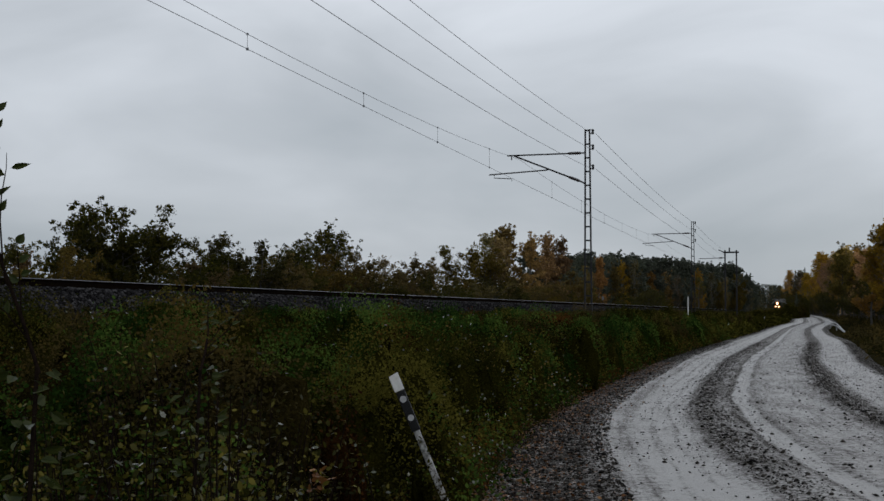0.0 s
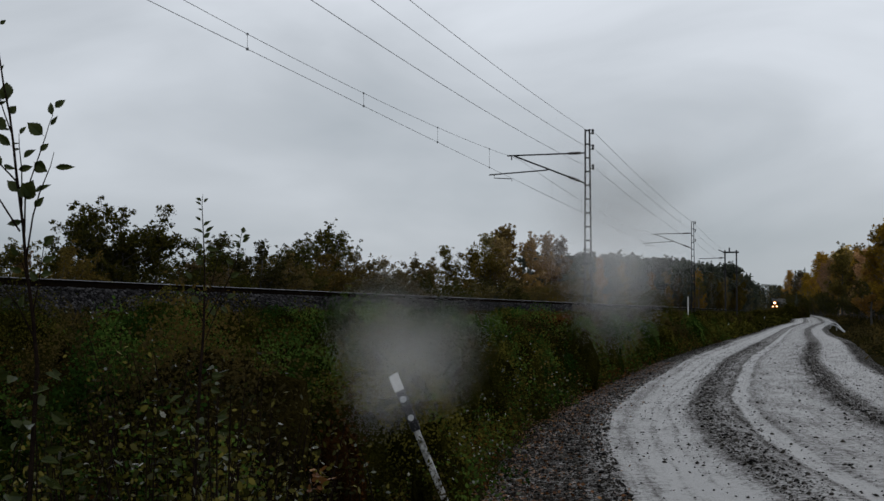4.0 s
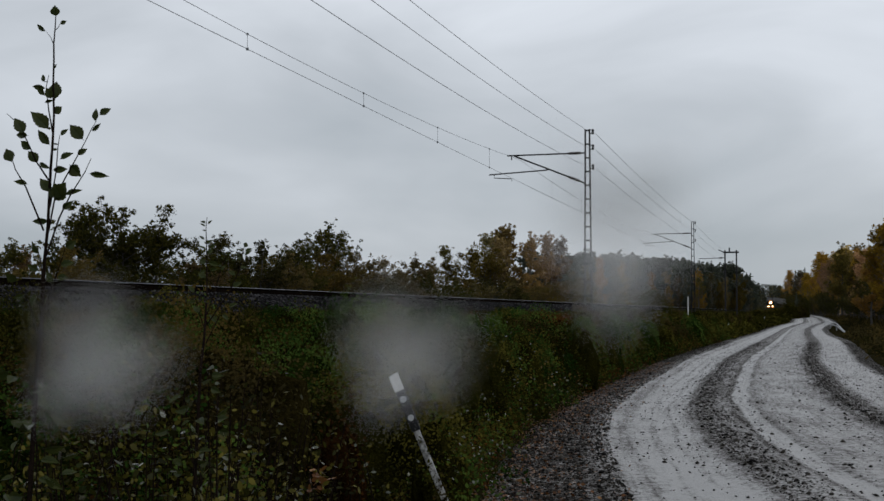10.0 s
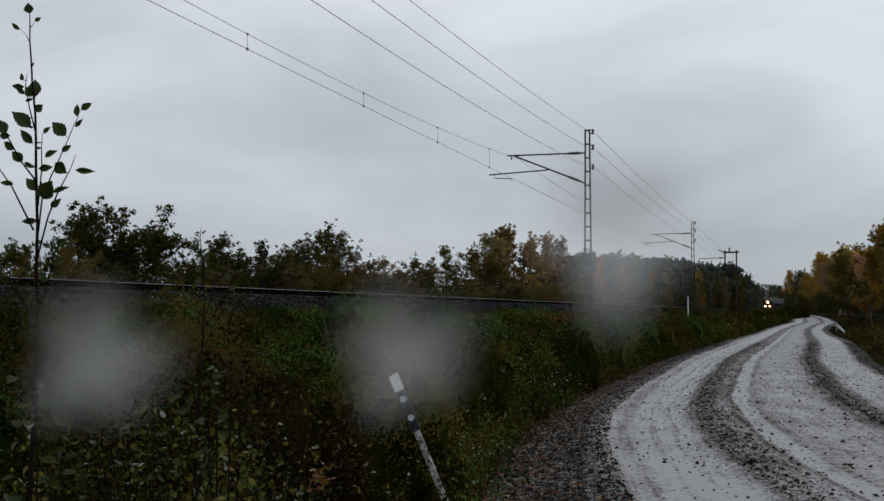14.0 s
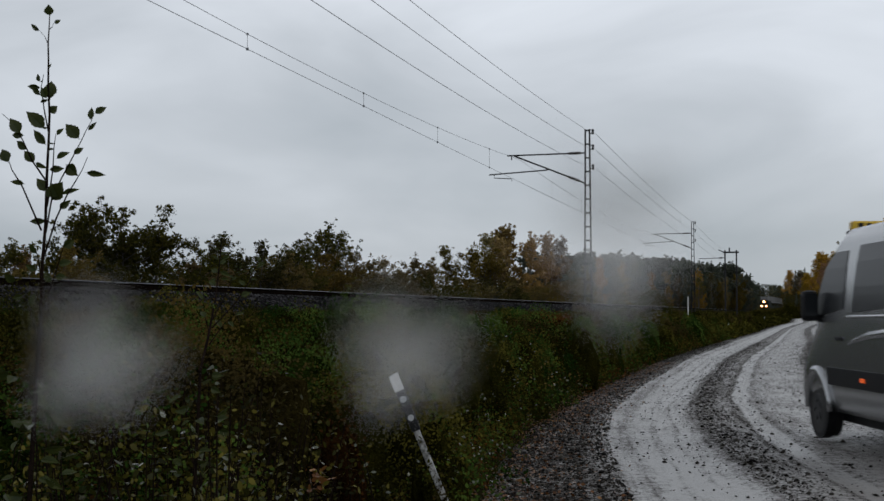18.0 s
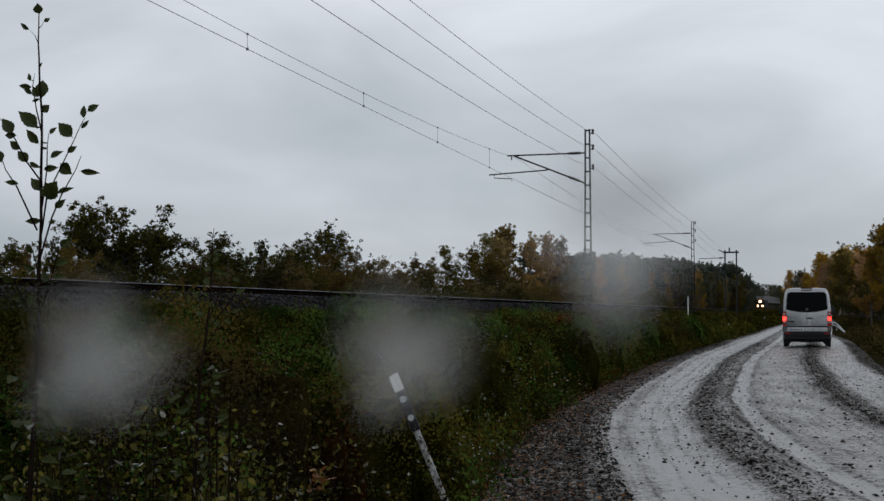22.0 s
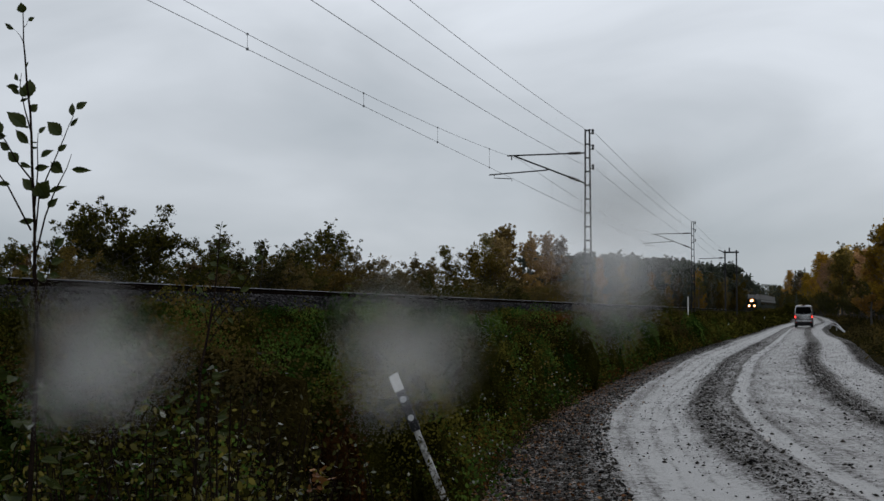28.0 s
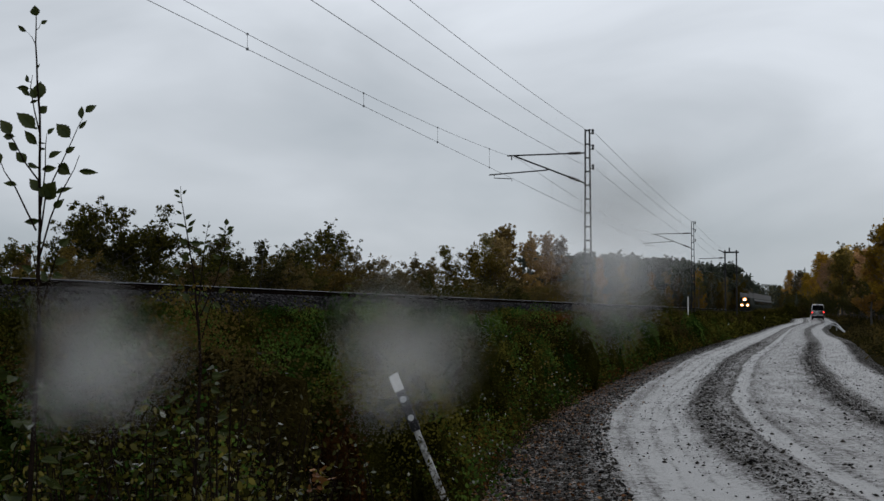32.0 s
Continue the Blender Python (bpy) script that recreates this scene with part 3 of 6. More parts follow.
def mast_parts(owner, height, foot, cantilever=True, reach=3.5):
    """Lattice mast: two flat legs tapering upwards, rungs between them, cantilever to the track (-x), brackets behind (+x)."""
    half_b, half_t = 0.17, 0.10
    for sgn in (-1, 1):
        part("leg", Geo().add([(sgn * (half_b + o), y, -foot) for o in (-0.035, 0.035) for y in (-0.06, 0.06)] + [(sgn * (half_t + o), y, height) for o in (-0.035, 0.035) for y in (-0.06, 0.06)],
                              [(0, 1, 3, 2), (4, 6, 7, 5), (0, 4, 5, 1), (2, 3, 7, 6), (0, 2, 6, 4), (1, 5, 7, 3)]), M_DARKSTEEL, owner)
    n = 15
    for i in range(n):
        z = -foot + 0.5 + (height + foot - 0.55) * (i / (n - 1))
        w = half_b + (half_t - half_b) * (z + foot) / (height + foot)
        part("rung", Geo().box((0, 0, z), (2 * w - 0.06, 0.10, 0.07)), M_DARKSTEEL, owner)
    for z in (height - 0.12, height - 0.86, height - 1.82):
        part("bracket", Geo().box((0.21, 0, z + 0.09), (0.2, 0.06, 0.03)).box((0.21, 0, z - 0.09), (0.2, 0.06, 0.03)).tube([(0.26, 0, z - 0.13), (0.26, 0, z - 0.05), (0.26, 0, z), (0.26, 0, z + 0.05), (0.26, 0, z + 0.13)], [0.03, 0.07, 0.045, 0.07, 0.03], 8), M_DARKSTEEL, owner)
    if cantilever:
        zt = height - 1.13
        part("top_tube", Geo().tube([(-0.1, 0, zt), (-reach - 0.42, 0, zt - 0.03)], 0.036, 8), M_DARKSTEEL, owner)
        part("stay_tube", Geo().tube([(-0.1, 0, zt - 1.50), (-0.3, 0, zt - 1.38), (-reach - 0.05, 0, zt - 0.06)], 0.04, 8), M_DARKSTEEL, owner)
        part("register_tube", Geo().tube([(-1.85, 0, zt - 0.74), (-2.0, 0, zt - 0.78), (-reach - 1.32, 0, zt - 0.94)], 0.032, 8), M_DARKSTEEL, owner)
        part("register_arm", Geo().tube([(-reach - 1.06, 0, zt - 0.93), (-reach - 1.07, 0, zt - 1.10), (-reach - 0.2, 0, zt - 1.16), (-reach - 0.2, 0, zt - 1.27)], 0.022, 6), M_DARKSTEEL, owner)
        for a, b in (((-0.3, 0, zt), (-0.95, 0, zt - 0.005)), ((-0.38, 0, zt - 1.345), (-0.92, 0, zt - 1.13))):
            a, b = Vector(a), Vector(b)
            ps = [a.lerp(b, q / 14) for q in range(15)]
            part("insulator", Geo().tube(ps, [0.045] + [0.085 if q % 2 else 0.055 for q in range(13)] + [0.045], 10), M_PORCELAIN, owner, "ribbed dark insulator")
        part("messenger_clamp", Geo().tube([(-reach - 0.2, 0, zt - 0.02), (-reach - 0.2, 0, zt - 0.24)], 0.03, 6), M_DARKSTEEL, owner)


MASTS = ((67.2, 3.6), (135.0, 3.8))
MAST_H = 8.2


def build_masts():
    for s, d in MASTS:
        m = tagged(new("catenary_mast"), "dark lattice steel catenary mast with a cantilever arm beside the track", "mast", "masts along the track")
        m.matrix_basis = Matrix.Translation(place(s, d + float(bend(s)), float(rail_z(s)))) @ ACROSS
        mast_parts(m, MAST_H, 1.6)
    # tension mast pair with a crossbeam
    s, d = 194.0, 3.88 + float(bend(194.0))
    m = tagged(new("tension_mast"), "pair of dark catenary masts joined by a crossbeam", "mast", "masts along the track")
    m.matrix_basis = Matrix.Translation(place(s, d, float(rail_z(s)))) @ ACROSS
    for x in (0.0, 1.55):
        part("post", Geo().box((x, 0, 3.1), (0.20, 0.2, 9.9), bevel=0.02), M_DARKSTEEL, m)
    part("crossbeam", Geo().box((0.8, 0, 7.75), (2.2, 0.2, 0.22), bevel=0.02), M_DARKSTEEL, m)
    part("top_stub", Geo().tube([(0.6, 0, 7.8), (0.6, 0, 8.4)], 0.1, 8), M_DARKSTEEL, m)
    part("horn", Geo().tube([(-0.2, 0, 7.8), (-0.9, 0, 8.1)], 0.07, 6), M_DARKSTEEL, m)
    part("cantilever", Geo().tube([(0, 0, 7.0), (-3.6, 0, 6.9)], 0.05, 6), M_DARKSTEEL, m)
    part("insulator", Geo().tube([(-0.2, 0, 7.0), (-0.5, 0, 7.0), (-0.9, 0, 6.97)], [0.05, 0.12, 0.05], 8), M_PORCELAIN, m, "dark insulator")


def sag_line(p, q, sag, n=24):
    p, q = Vector(p), Vector(q)
    return [p.lerp(q, i / n) - Vector((0, 0, sag * 4 * (i / n) * (1 - i / n))) for i in range(n + 1)]


SPANS = (7.0, 67.2, 135.0, 194.0, 250.0, 310.0, 380.0, 450.0, 520.0)


def build_wires():
    line = tagged(new("overhead_line"), "thin dark contact and messenger wires with droppers over the track", "overhead wire")
    feeds = [Geo(), Geo(), Geo()]
    for a, b in zip(SPANS[:-1], SPANS[1:]):
        za, zb, ba, bb = float(rail_z(a)), float(rail_z(b)), float(bend(a)), float(bend(b))
        thick = 0.0083 if a < 60 else 0.0102
        cl = sag_line(place(a, *((-0.382, za + 6.137) if a < 60 else (ba + 0.3, za + CONTACT_H))), place(b, bb + 0.3, zb + CONTACT_H), 0.03)
        ml = sag_line(place(a, *((-0.382, za + 7.148) if a < 60 else (ba + 0.3, za + MESS_H))), place(b, bb + 0.3, zb + MESS_H), 0.711 if a < 60 else 0.5)
        part("contact_wire", Geo().tube(cl, thick, 5), M_WIRE, line)
        part("messenger_wire", Geo().tube(ml, thick * 0.9, 5), M_WIRE, line)
        if a < 130:
            for q in (3.2, 7.0, 10.76, 14.4, 17.92, 21.38):
                i, f = int(q), q - int(q)
                p0, p1 = cl[i].lerp(cl[i + 1], f), ml[i].lerp(ml[i + 1], f)
                part("dropper", Geo().tube([p0, p1], 0.006, 4).box(p0, (0.06, 0.06, 0.06)).box(p1, (0.05, 0.05, 0.05)), M_WIRE, line)
        if a < 180:
            for g, (d0, h0, hh, sg) in zip(feeds, FEEDS):
                first = a < 60
                g.tube(sag_line(place(a, (d0 if first else ba + 4.0), za + (h0 if first else hh)), place(b, bb + (3.84 if first else 4.0), zb + hh), sg if first else 0.25), thick * 1.05, 5)
    for g in feeds:
        tagged(part("feeder_wire", g, M_WIRE), "dark feeder wire strung along the mast tops", "overhead wire", "feeder wires")


CONTACT_H, MESS_H = 5.74, 6.83
FEEDS = ((3.468, 7.463, 7.977, 0.422), (3.199, 7.213, 7.20, 0.526), (2.783, 6.582, 6.28, 0.538))


# ---------------------------------------------------------------- trees
def soft_ball(rng, n):
    """Points in a ball of radius one, denser at its heart, with no stragglers."""
    v = rng.normal(size=(n, 3))
    v /= np.linalg.norm(v, axis=1)[:, None] + 1e-9
    return v * (rng.random(n) ** 0.55)[:, None]


def broad_tree(seed, leaf_mat, bark, leaves=2600, spread=0.32, leaf=0.05, stems=1, bare=0.12, low=0.12, cone=False, clump=0.055):
    """A tree of unit height: trunk, limbs, twigs and a loose crown of leaves. Returns the two meshes."""
    rng = np.random.default_rng(seed)
    wood, ends = Geo(), []
    for k in range(stems):
        lean = rng.normal(0, 0.02 if stems == 1 else 0.13, 2)
        base = np.array([rng.normal(0, 0.02 * stems), rng.normal(0, 0.02 * stems), -0.03])
        hgt = 0.95 if k == 0 else rng.uniform(0.6, 0.9)
        trunk = [base + np.array([lean[0] * q + 0.012 * math.sin(q * 7 + k), lean[1] * q, hgt * q]) for q in np.linspace(0, 1, 7)]
        wood.tube(trunk, list(np.linspace(0.014, 0.0022, 7)), 6)
        for _ in range(26 if stems == 1 else 11):
            q = rng.uniform(bare + 0.05, 0.97)
            i = min(int(q * 6), 5)
            p = trunk[i] + (trunk[i + 1] - trunk[i]) * (q * 6 - i)
            a = rng.uniform(0, 6.283)
            shape = (1.05 - q) ** 0.75 * 1.25 if cone else math.sin(math.pi * min(1, (q - bare * 0.5) * 0.95 + 0.12)) ** 0.7
            ln = spread * shape * rng.uniform(0.5, 1.15)
            tip = p + np.array([math.cos(a) * ln, math.sin(a) * ln, ln * rng.uniform(0.45, 1.2)])
            mid = (p + tip) / 2 + np.array([0, 0, -0.1 * ln])
            wood.tube([p, mid, tip], [0.005, 0.003, 0.001], 4, caps=False)
            for f in (0.35, 0.6, 0.85, 1.0):
                e = p + (tip - p) * f
                ends.append((e, 1.0))
                for _ in range(2):
                    tw = e + rng.normal(0, 0.035, 3) + np.array([0, 0, 0.025])
                    wood.tube([e, tw], [0.0016, 0.0006], 3, caps=False)
                    ends.append((tw, 0.55))
        for q in (0.72, 0.82, 0.9, 0.96, 1.0):
            ends.append((trunk[0] + (trunk[-1] - trunk[0]) * q, 0.9 if q < 0.9 else 0.4))
    at = np.array([e[0] for e in ends])
    size = np.array([e[1] for e in ends]) * rng.uniform(0.55, 1.15, len(ends))
    pick = rng.choice(len(ends), leaves, p=size / size.sum())
    pts = at[pick] + soft_ball(rng, leaves) * clump * size[pick][:, None] * np.array([1.0, 1.0, 0.8])
    pts = pts[pts[:, 2] > low]
    v, f = leaf_quads(pts, leaf, rng, flat=0.2, aspect=0.75, tri=True)
    return wood.mesh("trunk"), np_mesh("crown", v, f), bark, leaf_mat


def spruce_tree(seed, leaf_mat, width=0.17, leaves=2600, leaf=0.04, low=0.04, levels=34):
    """A conifer of unit height: drooping whorls of needle sprays."""
    rng = np.random.default_rng(seed)
    wood = Geo().tube([(0, 0, -0.02), (0, 0, 0.5), (0.004, 0, 0.985)], [0.014, 0.009, 0.001], 6)
    pts = []
    for i in range(levels):
        z = low + 0.03 + (0.97 - low) * i / levels
        r = width * (1 - z) ** 0.95 * rng.uniform(0.65, 1.2) + 0.002
        for _ in range(7):
            a = rng.uniform(0, 6.283)
            rr = r * rng.uniform(0.5, 1.2)
            tip = np.array([math.cos(a) * rr, math.sin(a) * rr, z - rr * rng.uniform(0.1, 0.6)])
            wood.tube([(0, 0, z), tuple(tip)], [0.003, 0.0008], 3, caps=False)
            for _ in range(max(3, int(leaves / levels / 7))):
                q = rng.uniform(0.1, 1.03)
                pts.append(np.array([0, 0, z]) * (1 - q) + tip * q + soft_ball(rng, 1)[0] * 0.013)
    pts = np.array(pts)
    v, f = leaf_quads(pts, leaf * (0.35 + 0.9 * np.clip(1 - pts[:, 2], 0, 1)), rng, flat=0.4, aspect=0.6, tri=True)
    return wood.mesh("trunk"), np_mesh("crown", v, f), M_BARK, leaf_mat


def tree(kind, name, s, d, height, wide, label, cat, group, turn=0.0, sink=0.1):
    t = tagged(new(name), label, cat, group)
    wood, crown, bark, leaf_mat = kind
    part("trunk", wood, bark, t)
    part("crown", crown, leaf_mat, t)
    t.matrix_basis = Matrix.Translation(place(s, d, ground_z(min(s, 900), d) - sink)) @ Matrix.Rotation(turn, 4, "Z")
    t.scale = (height * wide, height * wide, height)
    return t


def build_trees():
    rng = np.random.default_rng(21)
    kinds = {
        "a": [broad_tree(q, L_OLIVE, M_BARK, 9500, 0.38, 0.022, 4, 0.08, 0.05, clump=0.062) for q in (1, 2, 3)],
        "b": [broad_tree(q, L_BROWN, M_BARK, 8500, 0.36, 0.023, 4, 0.08, 0.05, clump=0.062) for q in (4, 5, 6)],
        "w": [broad_tree(q, L_OLIVE, M_BARK, 4200, 0.27, 0.020, 1, 0.15, 0.1, clump=0.05) for q in (41, 42, 43)],
        "o": [broad_tree(q, L_ORANGE, M_BIRCHBARK, 8500, 0.19, 0.019, 1, 0.12, 0.08, True) for q in (9, 10, 11)],
        "g": [broad_tree(q, L_GOLD, M_BIRCHBARK, 12000, 0.20, 0.015, 1, 0.1, 0.06, True, clump=0.06) for q in (31, 32, 33, 34)],
        "r": [broad_tree(q, L_RUST, M_BIRCHBARK, 9500, 0.21, 0.017, 1, 0.12, 0.08, clump=0.045) for q in (12, 13)],
        "p": [broad_tree(q, L_PALE, M_BIRCHBARK, 3000, 0.19, 0.018, 1, 0.15, 0.1, clump=0.04) for q in (14, 15)],
        "m": [broad_tree(q, L_BROWN, M_BARK, 7500, 0.18, 0.020, 1, 0.1, 0.06, True) for q in (23, 24)],
        "s": [spruce_tree(q, L_NEEDLE, 0.16, 4600, 0.030) for q in (16, 17, 18)],
        "n": [broad_tree(q, L_NEEDLE, M_BARK, 5000, 0.17, 0.026, 1, 0.3, 0.2, clump=0.05) for q in (19, 20, 22)],
    }
    info = {
        "a": ("alder_bush", "dark olive alder bush behind the railway", "bush", "bushes behind the track"),
        "b": ("willow_bush", "brown and yellow autumn willow bush behind the railway", "bush", "bushes behind the track"),
        "w": ("willow_tree", "thin half-bare willow behind the railway", "tree", "bushes behind the track"),
        "o": ("birch_tree", "orange autumn birch tree", "tree", "autumn birches"),
        "g": ("birch_tree", "tall golden autumn birch tree beyond the road", "tree", "autumn birches"),
        "m": ("birch_tree", "brown-olive autumn birch tree", "tree", "autumn birches"),
        "r": ("aspen_tree", "rust-brown half-bare aspen tree", "tree", "autumn birches"),
        "p": ("pale_birch", "pale thinning birch tree", "tree", "autumn birches"),
        "s": ("spruce_tree", "dark green spruce tree", "tree", "forest spruces"),
        "n": ("pine_tree", "dark green pine of the forest edge", "tree", "forest spruces"),
    }

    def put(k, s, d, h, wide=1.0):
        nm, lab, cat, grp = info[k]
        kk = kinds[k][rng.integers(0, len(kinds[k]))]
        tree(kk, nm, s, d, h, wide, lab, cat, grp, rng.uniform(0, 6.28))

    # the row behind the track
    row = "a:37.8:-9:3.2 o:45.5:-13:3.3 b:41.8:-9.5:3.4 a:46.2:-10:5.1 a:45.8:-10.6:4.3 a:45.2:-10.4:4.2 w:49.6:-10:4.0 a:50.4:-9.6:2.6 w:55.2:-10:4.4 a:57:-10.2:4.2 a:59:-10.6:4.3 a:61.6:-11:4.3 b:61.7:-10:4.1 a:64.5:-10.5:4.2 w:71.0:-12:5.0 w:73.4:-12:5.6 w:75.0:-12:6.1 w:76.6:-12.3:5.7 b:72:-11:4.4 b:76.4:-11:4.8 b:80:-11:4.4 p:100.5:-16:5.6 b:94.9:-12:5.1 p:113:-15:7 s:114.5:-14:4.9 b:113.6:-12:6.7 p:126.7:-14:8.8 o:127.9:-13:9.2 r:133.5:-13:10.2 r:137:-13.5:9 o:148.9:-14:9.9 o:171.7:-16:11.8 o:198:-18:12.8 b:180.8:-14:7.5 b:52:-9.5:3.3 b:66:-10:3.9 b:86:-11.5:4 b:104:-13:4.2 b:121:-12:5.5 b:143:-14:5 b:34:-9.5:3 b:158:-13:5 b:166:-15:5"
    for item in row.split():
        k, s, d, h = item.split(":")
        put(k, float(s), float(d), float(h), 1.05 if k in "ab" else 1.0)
    # low growth in front of and between them
    for i in range(34):
        s = 34 + i * 4.4 + rng.uniform(-1.5, 1.5)
        put("b" if rng.random() < 0.7 else "a", s, -8.5 - rng.uniform(0, 3) - s * 0.012, rng.uniform(2.0, 3.0) + s * 0.012, 1.3)
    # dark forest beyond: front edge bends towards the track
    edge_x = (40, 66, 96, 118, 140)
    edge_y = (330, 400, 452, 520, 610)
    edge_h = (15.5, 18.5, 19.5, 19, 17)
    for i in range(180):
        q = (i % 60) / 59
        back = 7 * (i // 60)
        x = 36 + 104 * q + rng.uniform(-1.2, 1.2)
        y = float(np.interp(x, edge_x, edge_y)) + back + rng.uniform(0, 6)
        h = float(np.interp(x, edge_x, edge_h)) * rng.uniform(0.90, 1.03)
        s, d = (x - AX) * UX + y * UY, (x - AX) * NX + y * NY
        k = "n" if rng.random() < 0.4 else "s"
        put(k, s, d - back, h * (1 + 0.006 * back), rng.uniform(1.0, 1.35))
    for i in range(34):
        x = 34 + 88 * i / 33
        y = float(np.interp(x, edge_x, edge_y)) - rng.uniform(8, 20)
        s, d = (x - AX) * UX + y * UY, (x - AX) * NX + y * NY
        put("mpmonp"[rng.integers(0, 6)], s, d - 3, rng.uniform(10, 16.5), 0.8)
    # far end of the valley
    for i in range(26):
        x = 182 + 34 * i / 25 + rng.uniform(-2, 2)
        y = 790 + rng.uniform(0, 60)
        s, d = (x - AX) * UX + y * UY, (x - AX) * NX + y * NY
        put("npm"[rng.integers(0, 3)], s, d, rng.uniform(16, 21), 1.0)
    # dark growth between the track and the road at its far bend
    for i in range(9):
        y = 300 + 7 * i
        put("a" if i % 3 else "s", (y * 0.268 - AX) * UX + y * UY, (y * 0.268 - AX) * NX + y * NY - 1.5, rng.uniform(4.5, 6.2), 1.1)
    for s, d, h in ((236, -9, 5.5), (242, -9.5, 6.2), (262, -9, 5.2), (214, -10, 4.6)):
        put("a", s, d, h, 1.2)
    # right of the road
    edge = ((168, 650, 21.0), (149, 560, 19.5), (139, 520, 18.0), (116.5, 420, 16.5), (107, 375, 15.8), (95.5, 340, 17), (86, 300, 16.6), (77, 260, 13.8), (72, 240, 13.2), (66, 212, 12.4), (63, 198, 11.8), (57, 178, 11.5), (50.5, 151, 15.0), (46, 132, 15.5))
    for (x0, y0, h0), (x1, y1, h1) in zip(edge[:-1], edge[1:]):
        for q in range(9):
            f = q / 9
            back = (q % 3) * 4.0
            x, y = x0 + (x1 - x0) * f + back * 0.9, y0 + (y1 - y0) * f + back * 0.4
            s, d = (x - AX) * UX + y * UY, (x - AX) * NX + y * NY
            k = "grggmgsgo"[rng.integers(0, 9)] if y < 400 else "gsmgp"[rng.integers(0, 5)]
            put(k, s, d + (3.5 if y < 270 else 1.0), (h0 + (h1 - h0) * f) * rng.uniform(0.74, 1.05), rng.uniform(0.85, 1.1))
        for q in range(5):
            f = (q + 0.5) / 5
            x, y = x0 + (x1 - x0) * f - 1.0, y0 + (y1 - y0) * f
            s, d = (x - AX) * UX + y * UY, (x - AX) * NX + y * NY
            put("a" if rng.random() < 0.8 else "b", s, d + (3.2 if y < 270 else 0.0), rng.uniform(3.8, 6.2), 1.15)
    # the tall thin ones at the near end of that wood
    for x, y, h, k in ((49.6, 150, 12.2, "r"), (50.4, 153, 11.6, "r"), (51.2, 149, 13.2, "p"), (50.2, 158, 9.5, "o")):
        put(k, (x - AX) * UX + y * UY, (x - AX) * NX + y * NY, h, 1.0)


def build_woods():
    """Leaf masses inside the woods that close them."""
    rng = np.random.default_rng(31)
    pts = []
    for _ in range(26000):
        s = 30 + 170 * rng.random()
        d = -11 - rng.uniform(0, 5) - 0.015 * s
        top = 2.1 + 0.018 * s + 0.9 * noise.noise(Vector((s * 0.12, d * 0.3, 2)))
        pts.append(place(s, d, 0.6 + rng.random() * top))
    v, f = leaf_quads(np.array(pts), 0.16, rng)
    tagged(part("thicket", np_mesh("thicket", v, f), L_BROWN), "dense brown thicket behind the railway", "thicket", kind="stuff")
    pts = []
    for _ in range(30000):
        x = 30 + 125 * rng.random()
        y = float(np.interp(x, (40, 66, 96, 118, 140), (330, 400, 452, 520, 610))) + rng.uniform(2, 16)
        pts.append((x, y, 1.0 + rng.random() ** 0.85 * 15.5))
    gold = []
    for _ in range(22000):
        q = rng.random() * 13
        edge = ((168, 650), (150, 560), (139, 520), (115, 420), (106, 375), (95.5, 340), (86, 300), (77, 260), (72, 240), (66, 212), (63, 198), (57, 178), (50.5, 151), (46, 132))
        i = int(q)
        x = edge[i][0] + (edge[i + 1][0] - edge[i][0]) * (q - i) + 7 + rng.uniform(0, 8)
        y = edge[i][1] + (edge[i + 1][1] - edge[i][1]) * (q - i) + rng.uniform(0, 4)
        gold.append((x - 2.0, y, 1.2 + rng.random() ** 0.8 * 8.0 * (0.85 + 0.5 * noise.noise(Vector((x * 0.3, y * 0.06, 4))))))
    for _ in range(6000):
        pts.append((rng.uniform(165, 235), rng.uniform(790, 860), rng.uniform(1.5, 12)))
    v, f = leaf_quads(np.array(gold), 0.42, rng)
    tagged(part("birch_wood_interior", np_mesh("birch_wood_interior", v, f), L_GOLD), "golden leaves deep inside the birch wood", "forest", kind="stuff")
    v, f = leaf_quads(np.array(pts), 0.7, rng)
    tagged(part("forest_interior", np_mesh("forest_interior", v, f), L_NEEDLE), "dark branches inside the far forest", "forest", kind="stuff")


# ---------------------------------------------------------------- grass and weeds
def blades(name, count, s_fun, d_fun, length, mat, label, seed, lift=0.1):
    """Grass: upright thin blades in tufts."""
    rng = np.random.default_rng(seed)
    pts = []
    while len(pts) < count:
        s = s_fun(rng)
        d = d_fun(rng, s)
        p = place(s, d, ground_z(s, d) + lift)
        for _ in range(8):
            pts.append(p + Vector(rng.normal(0, length * 0.3, 3) * (1, 1, 0.25)))
    v, f = leaf_quads(np.array(pts), length, rng, aspect=0.09, upright=0.8)
    tagged(part(name, np_mesh(name, v, f), mat), label, "grass", kind="stuff")


